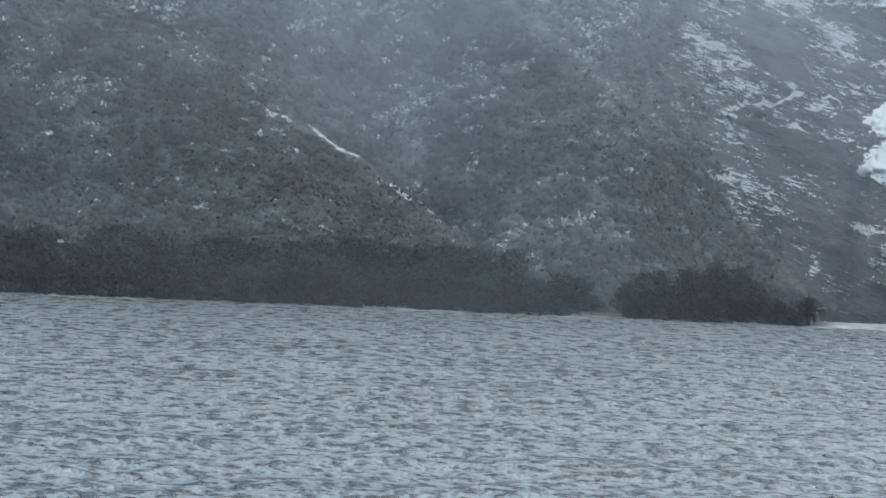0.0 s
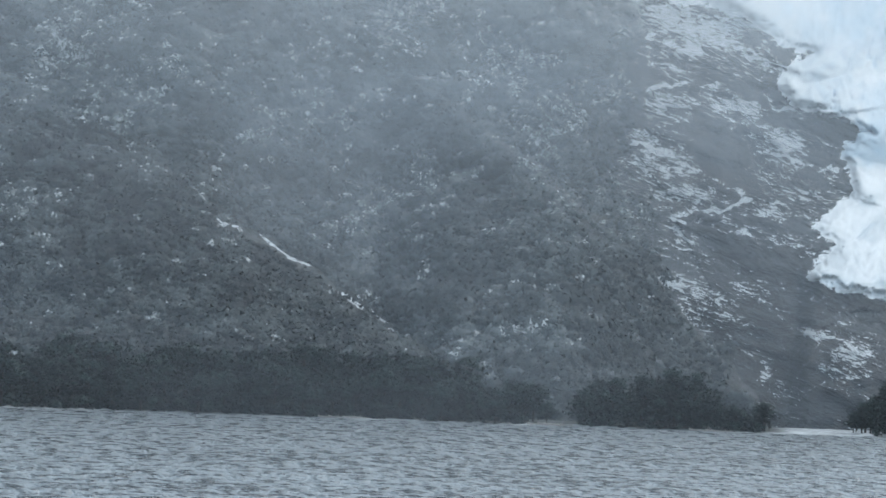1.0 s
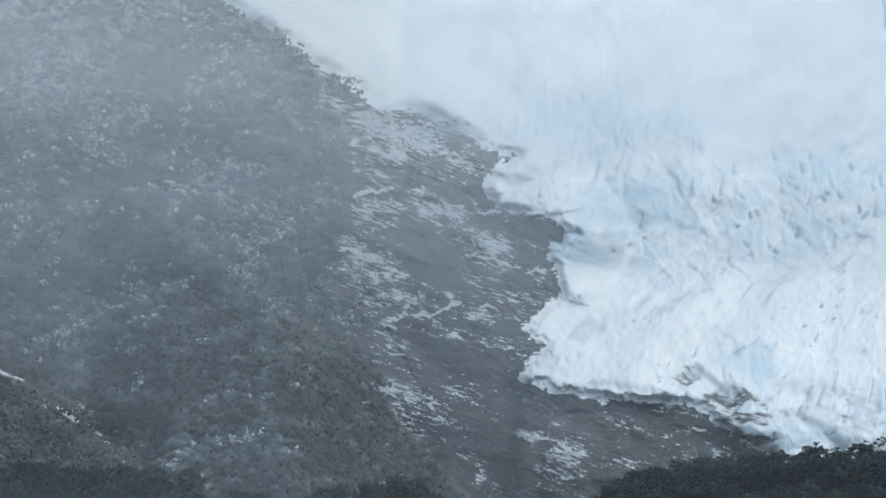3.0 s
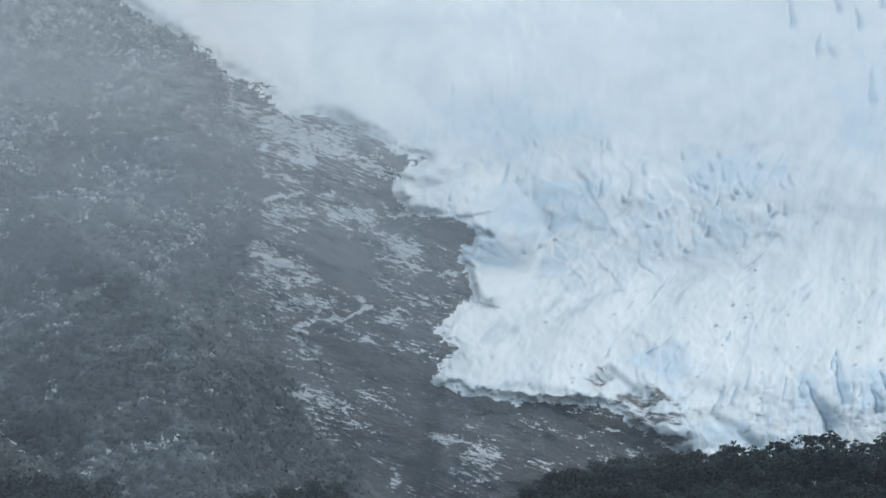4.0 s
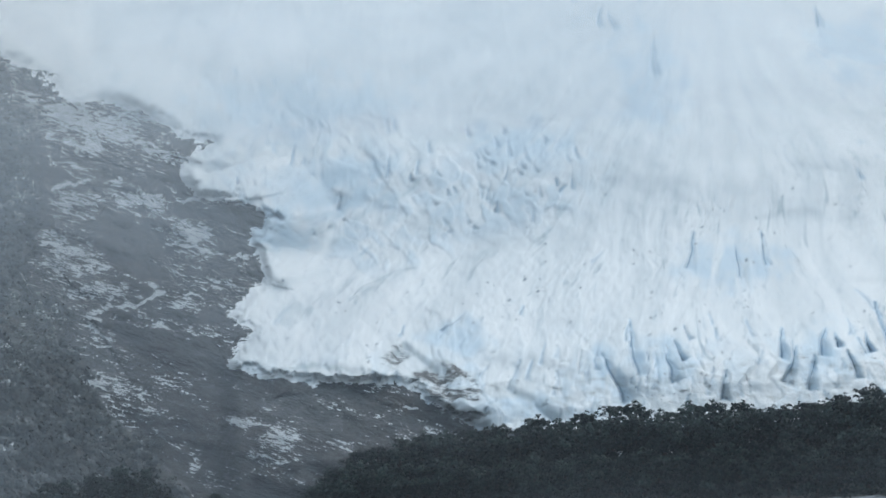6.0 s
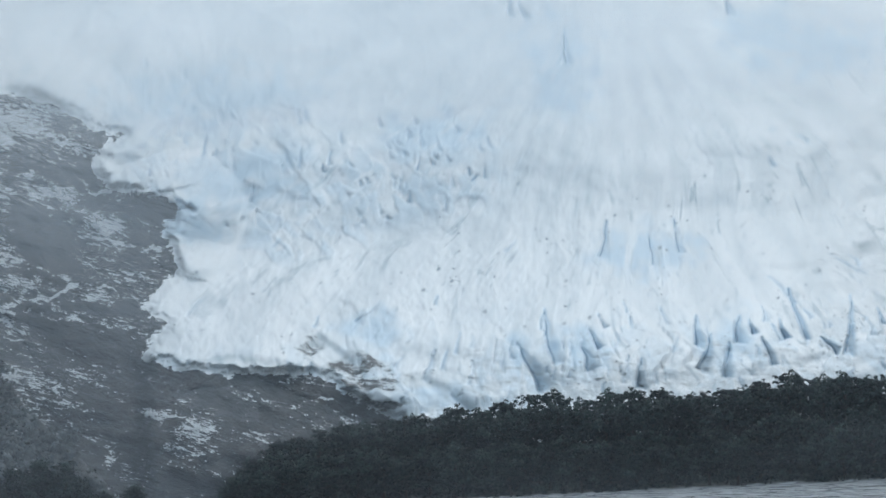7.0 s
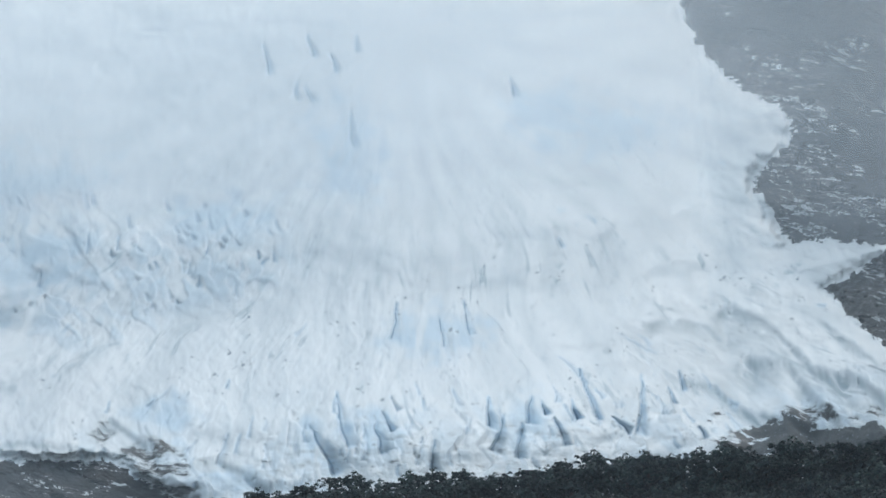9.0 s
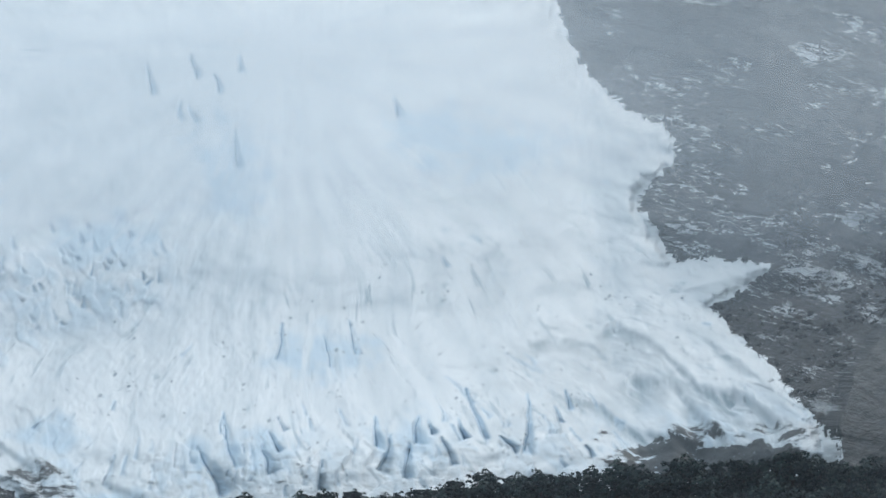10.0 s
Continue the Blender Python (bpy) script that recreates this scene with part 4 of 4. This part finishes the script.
def stand(rows, a0, a1, rows_deep, step, gap, start, kinds, where, group, seed, low=6.0, tall=13.5, tops=(0.84, 0.90, 0.95, 1.0, 1.05)):
    """Rows of trees up a bank, the last ones reaching the bank's skyline."""
    r = random.Random(seed)
    for k in range(rows_deep):
        az = a0 + r.uniform(0, 0.5) * step
        while az < a1:
            inland = start + gap * k + r.uniform(-0.35, 0.35) * gap
            dist = float(look_up(SHORE, az)) + inland
            z = float(land_height(np.array(az), np.array(inland)))
            limit = EYE + dist * math.tan(radians(float(look_up(rows, az)))) - z
            h = min(r.uniform(0.78, 1.0) * tall, limit * r.uniform(0.86, 1.03))
            if k >= rows_deep - 2:
                h = min(limit * r.choice(tops), 18)
            if h > 2.0:
                plant(r.choice(kinds), dist * math.sin(radians(az)), dist * math.cos(radians(az)), z - 0.2, h, r.uniform(0, 6.28), where, group)
            az += step * r.uniform(0.75, 1.3) * (0.8 if h > low else 0.55)


stand(BANK_TOP, 6.6, 23.0, 4, 0.42, 30, 10, (0, 1, 2, 3, 5, 6, 1, 3), "on the wooded bank", "trees on the bank", 5, tall=15)
stand(LEFT_TOP, -7.6, 2.3, 3, 0.50, 22, 8, (0, 2, 3, 5, 6), "at the water's edge", "trees under the hill", 6, tall=14, tops=(0.6, 0.8, 0.95, 1.1, 1.3))
stand(CLUMP_TOP, 2.66, 5.45, 2, 0.30, 9, 9, (0, 2, 5, 0, 4), "on the low spit", "trees on the spit", 7, tops=(0.55, 0.8, 0.95, 1.05, 1.15))


tip = float(look_up(SHORE, 5.33)) + 8
plant(4, tip * math.sin(radians(5.33)), tip * math.cos(radians(5.33)), 0.6, 8.6, 0.4, "on the low spit", "trees on the spit")


def thicket(name, label, seed, count, a0, a1, depth, rows, share):
    """The undergrowth and the trees behind, too dense to tell apart."""
    g = np.random.default_rng(seed)
    az, inland = g.uniform(a0, a1, count), 4 + (depth - 4) * g.uniform(0, 1, count) ** 1.5
    dist, z = look_up(SHORE, az) + inland, land_height(az, inland)
    limit = np.clip(EYE + dist * np.tan(np.radians(look_up(rows, az))) - z, 0.5, 14) * share
    up = z + limit * g.uniform(0, 1, count) ** 1.2
    a = np.radians(az)
    return woods(name, label, seed, np.stack([dist * np.sin(a), dist * np.cos(a), up], -1), g.uniform(0.8, 1.7, count), 16, 0.5,
                 np.clip(0.26 + 0.7 * fbm(az * 5, up * 0.25, 3, seed, 0.6) + g.normal(0, 0.08, count), 0, 1), NEAR_LEAF)


thicket("bank_thicket", "dense dark undergrowth filling the wooded bank", 51, 9000, 6.9, 23.5, 110, BANK_TOP, 0.40)
thicket("shore_thicket", "dark undergrowth along the foot of the hill", 52, 4500, -8.0, 1.9, 70, LEFT_TOP, 0.2)
thicket("spit_thicket", "low dark bushes on the spit", 53, 500, 2.66, 5.3, 22, CLUMP_TOP, 0.4)

# ---- small things along the water ----
def boulder(az, inland, size, seed, label):
    bm = bmesh.new()
    bmesh.ops.create_icosphere(bm, subdivisions=3, radius=1.0)
    for v in bm.verts:
        n = 0.75 + 0.35 * noise.noise(v.co * 1.3 + Vector((seed, 0, 0))) + 0.12 * noise.noise(v.co * 4 + Vector((0, seed, 0)))
        v.co = Vector((v.co.x * 1.35, v.co.y, v.co.z * 0.7)) * n * size
    me = bpy.data.meshes.new("boulder")
    bm.to_mesh(me)
    bm.free()
    me.materials.append(STONE)
    ob = tagged(new("boulder", me), label, "boulder", "boulders on the beach")
    dist = float(look_up(SHORE, az)) + 5 * float(fbm(np.array(az * 3.0), np.array(0.3), 4, 12)) + inland
    ob.location = (dist * math.sin(radians(az)), dist * math.cos(radians(az)), float(land_height(np.array(az), np.array(inland))) + 0.3 * size)
    ob.rotation_euler = (0, 0, seed)
    return ob


def stone_material():
    m = Nodes("wet_boulder")
    n = m.noise(m.coords(), 2.5, 6, 0.65)
    m.bump(n, 0.5, 0.1)
    return m.done(m.mix(n, (0.03, 0.033, 0.036), (0.12, 0.125, 0.13)), 0.6, 0.4)


def log_material():
    m = Nodes("driftwood")
    n = m.noise(m.coords((0.4, 6, 6)), 2.0, 5, 0.6)
    m.bump(n, 0.4, 0.03)
    return m.done(m.mix(n, (0.22, 0.21, 0.20), (0.48, 0.46, 0.44)), 0.85, 0.2)


STONE, DRIFT = stone_material(), log_material()
for k, (a, d, s) in enumerate(((13.97, 1.0, 0.9), (16.2, 0.8, 1.1), (16.35, 1.6, 0.6), (15.1, 1.2, 0.5), (12.6, 1.2, 0.5), (11.2, 1.0, 0.4), (1.05, 1.5, 0.5), (0.4, 1.0, 0.4), (4.1, 1.5, 0.45), (-1.9, 1.0, 0.4))):
    boulder(a, d, s, 1.7 * k, "dark wet boulder at the water's edge")


def driftwood(az, inland, length, turn, seed):
    """A stripped trunk with a root flare and a broken limb, lying on the gravel."""
    r = random.Random(seed)
    bm = bmesh.new()
    rings, sides = 9, 8
    vs = []
    for i in range(rings):
        t = i / (rings - 1)
        rad = 0.28 * (1 - 0.55 * t) * (1.6 if i == 0 else 1.0)
        bend = 0.25 * math.sin(t * 3 + seed)
        vs.append([bm.verts.new(((t - 0.5) * length, bend + rad * math.cos(a) * r.uniform(0.85, 1.15), rad * (1 + math.sin(a) * r.uniform(0.85, 1.15)))) for a in (q * 2 * math.pi / sides for q in range(sides))])
    for a, b in zip(vs, vs[1:]):
        for q in range(sides):
            bm.faces.new((a[q], a[(q + 1) % sides], b[(q + 1) % sides], b[q]))
    bm.faces.new(vs[0][::-1])
    bm.faces.new(vs[-1])
    limb = bmesh.ops.create_cone(bm, segments=6, radius1=0.10, radius2=0.04, depth=1.4, cap_ends=True)
    bmesh.ops.transform(bm, matrix=Matrix.Translation((0.12 * length, 0.1, 0.85)) @ Matrix.Rotation(0.6, 4, "Y"), verts=limb["verts"])
    me = bpy.data.meshes.new("driftwood_log")
    bm.to_mesh(me)
    bm.free()
    me.materials.append(DRIFT)
    ob = tagged(new("driftwood_log", me), "bleached driftwood log lying on the gravel beach", "driftwood", "driftwood logs")
    dist = float(look_up(SHORE, az)) + 5 * float(fbm(np.array(az * 3.0), np.array(0.3), 4, 12)) + inland
    ob.matrix_world = Matrix.Translation((dist * math.sin(radians(az)), dist * math.cos(radians(az)), float(land_height(np.array(az), np.array(inland))) - 0.05)) @ Matrix.Rotation(turn, 4, "Z")


spot = random.Random(77)
for k in range(18):
    driftwood(spot.choice((spot.uniform(0.2, 2.6), spot.uniform(2.6, 5.4), spot.uniform(-1.8, 0.2))), spot.uniform(1.8, 5.5), spot.uniform(4, 9), spot.gauss(0, 0.25), k)

# ---- mist between the shore and the heights ----
def mist(name, dist, fade, material, label):
    A, E = np.meshgrid(np.linspace(-24, 38, 249), np.linspace(-0.3, 11.5, 119))
    ob = new(name, grid_mesh(name, place(A, E, dist(A, E) + 10 * fbm(A * 0.15, E * 0.2, 2, 5)), fade(A, E) > 0, (("fade", fade(A, E)),)))
    ob.data.materials.append(material)
    return tagged(ob, label, "mist", kind="structure")


mist("mist_near", lambda A, E: 770 + 45 * np.minimum(E, 1.3) + 3 * E, lambda A, E: ease(-0.3, -0.12, E) * (1 + 0.35 * ease(5, 0, A)), mist_material("faint_mist", 0, 100, 0.02, 1.0, 0.006, 0.068, (0.79, 0.885, 0.985, 1)), "faint grey mist over the water")
mist("mist_middle", lambda A, E: 1300 + 70 * E, lambda A, E: ease(-0.3, 0.1, E) * (1 + 0.6 * ease(0.3, 2.6, A) * ease(7.5, 5.0, A) * ease(1.8, 0.5, E)) * (1 - 0.1 * ease(17.5, 19.2, A) * ease(5.2, 4.0, E)), mist_material("valley_mist", 30, 170, 0.15, 1.0, 0.004, 0.035, (0.79, 0.885, 0.985, 1)), "pale mist drifting in front of the mountain")
mist("mist_back", lambda A, E: 0.955 * table(ROCK_RISE, E) * table(BEND, A) - 12 - 150 * spur_mask(A, E)[0] * ease(-0.4, 1.0, A),
     lambda A, E: ease(-2.75, -2.25, A) * ease(-0.3, 0.2, E) * ease(8.5, 5.0, A) * np.maximum(ease(7, 4, E), 1.0 * ease(5.0, 6.5, E) * ease(3.5, 1.0, A)) * (1 - 0.65 * spur_mask(A, E)[0] * ease(-0.6, 0.8, A)),
     mist_material("slope_mist", 40, 150, 0.07, 1.0, 0.005, 0.075, (0.79, 0.885, 0.985, 1)), "mist lying along the mountain's foot")
mist("mist_high", lambda A, E: 0.85 * table(RISE, E) * table(BEND, A) - 30, lambda A, E: ease(1.8, 4.6, E) * (1 - 0.2 * ease(17.5, 19.2, A) * ease(5.2, 4.0, E)) * (1 + 0.25 * ease(4.5, 1.5, A) + 1.2 * ease(17.8, 19.8, A) * ease(3.4, 5.0, E)), mist_material("cloud_mist", 90, 320, 0.32, 1.0, 0.0032, 0.03, (0.85, 0.888, 0.912, 1)), "low cloud veiling the upper glacier")
mist("mist_upper", lambda A, E: 0.82 * table(RISE, E) * table(BEND, A) - 30, lambda A, E: ease(3.6, 5.6, E) * (1 + 0.25 * ease(4.5, 1.5, A) + 1.3 * ease(18, 20.5, A) * ease(4.0, 5.4, E)), mist_material("upper_mist", 130, 340, 0.34, 1.0, 0.0040, 0.0, (0.85, 0.888, 0.912, 1)), "low cloud drifting over the icefall")
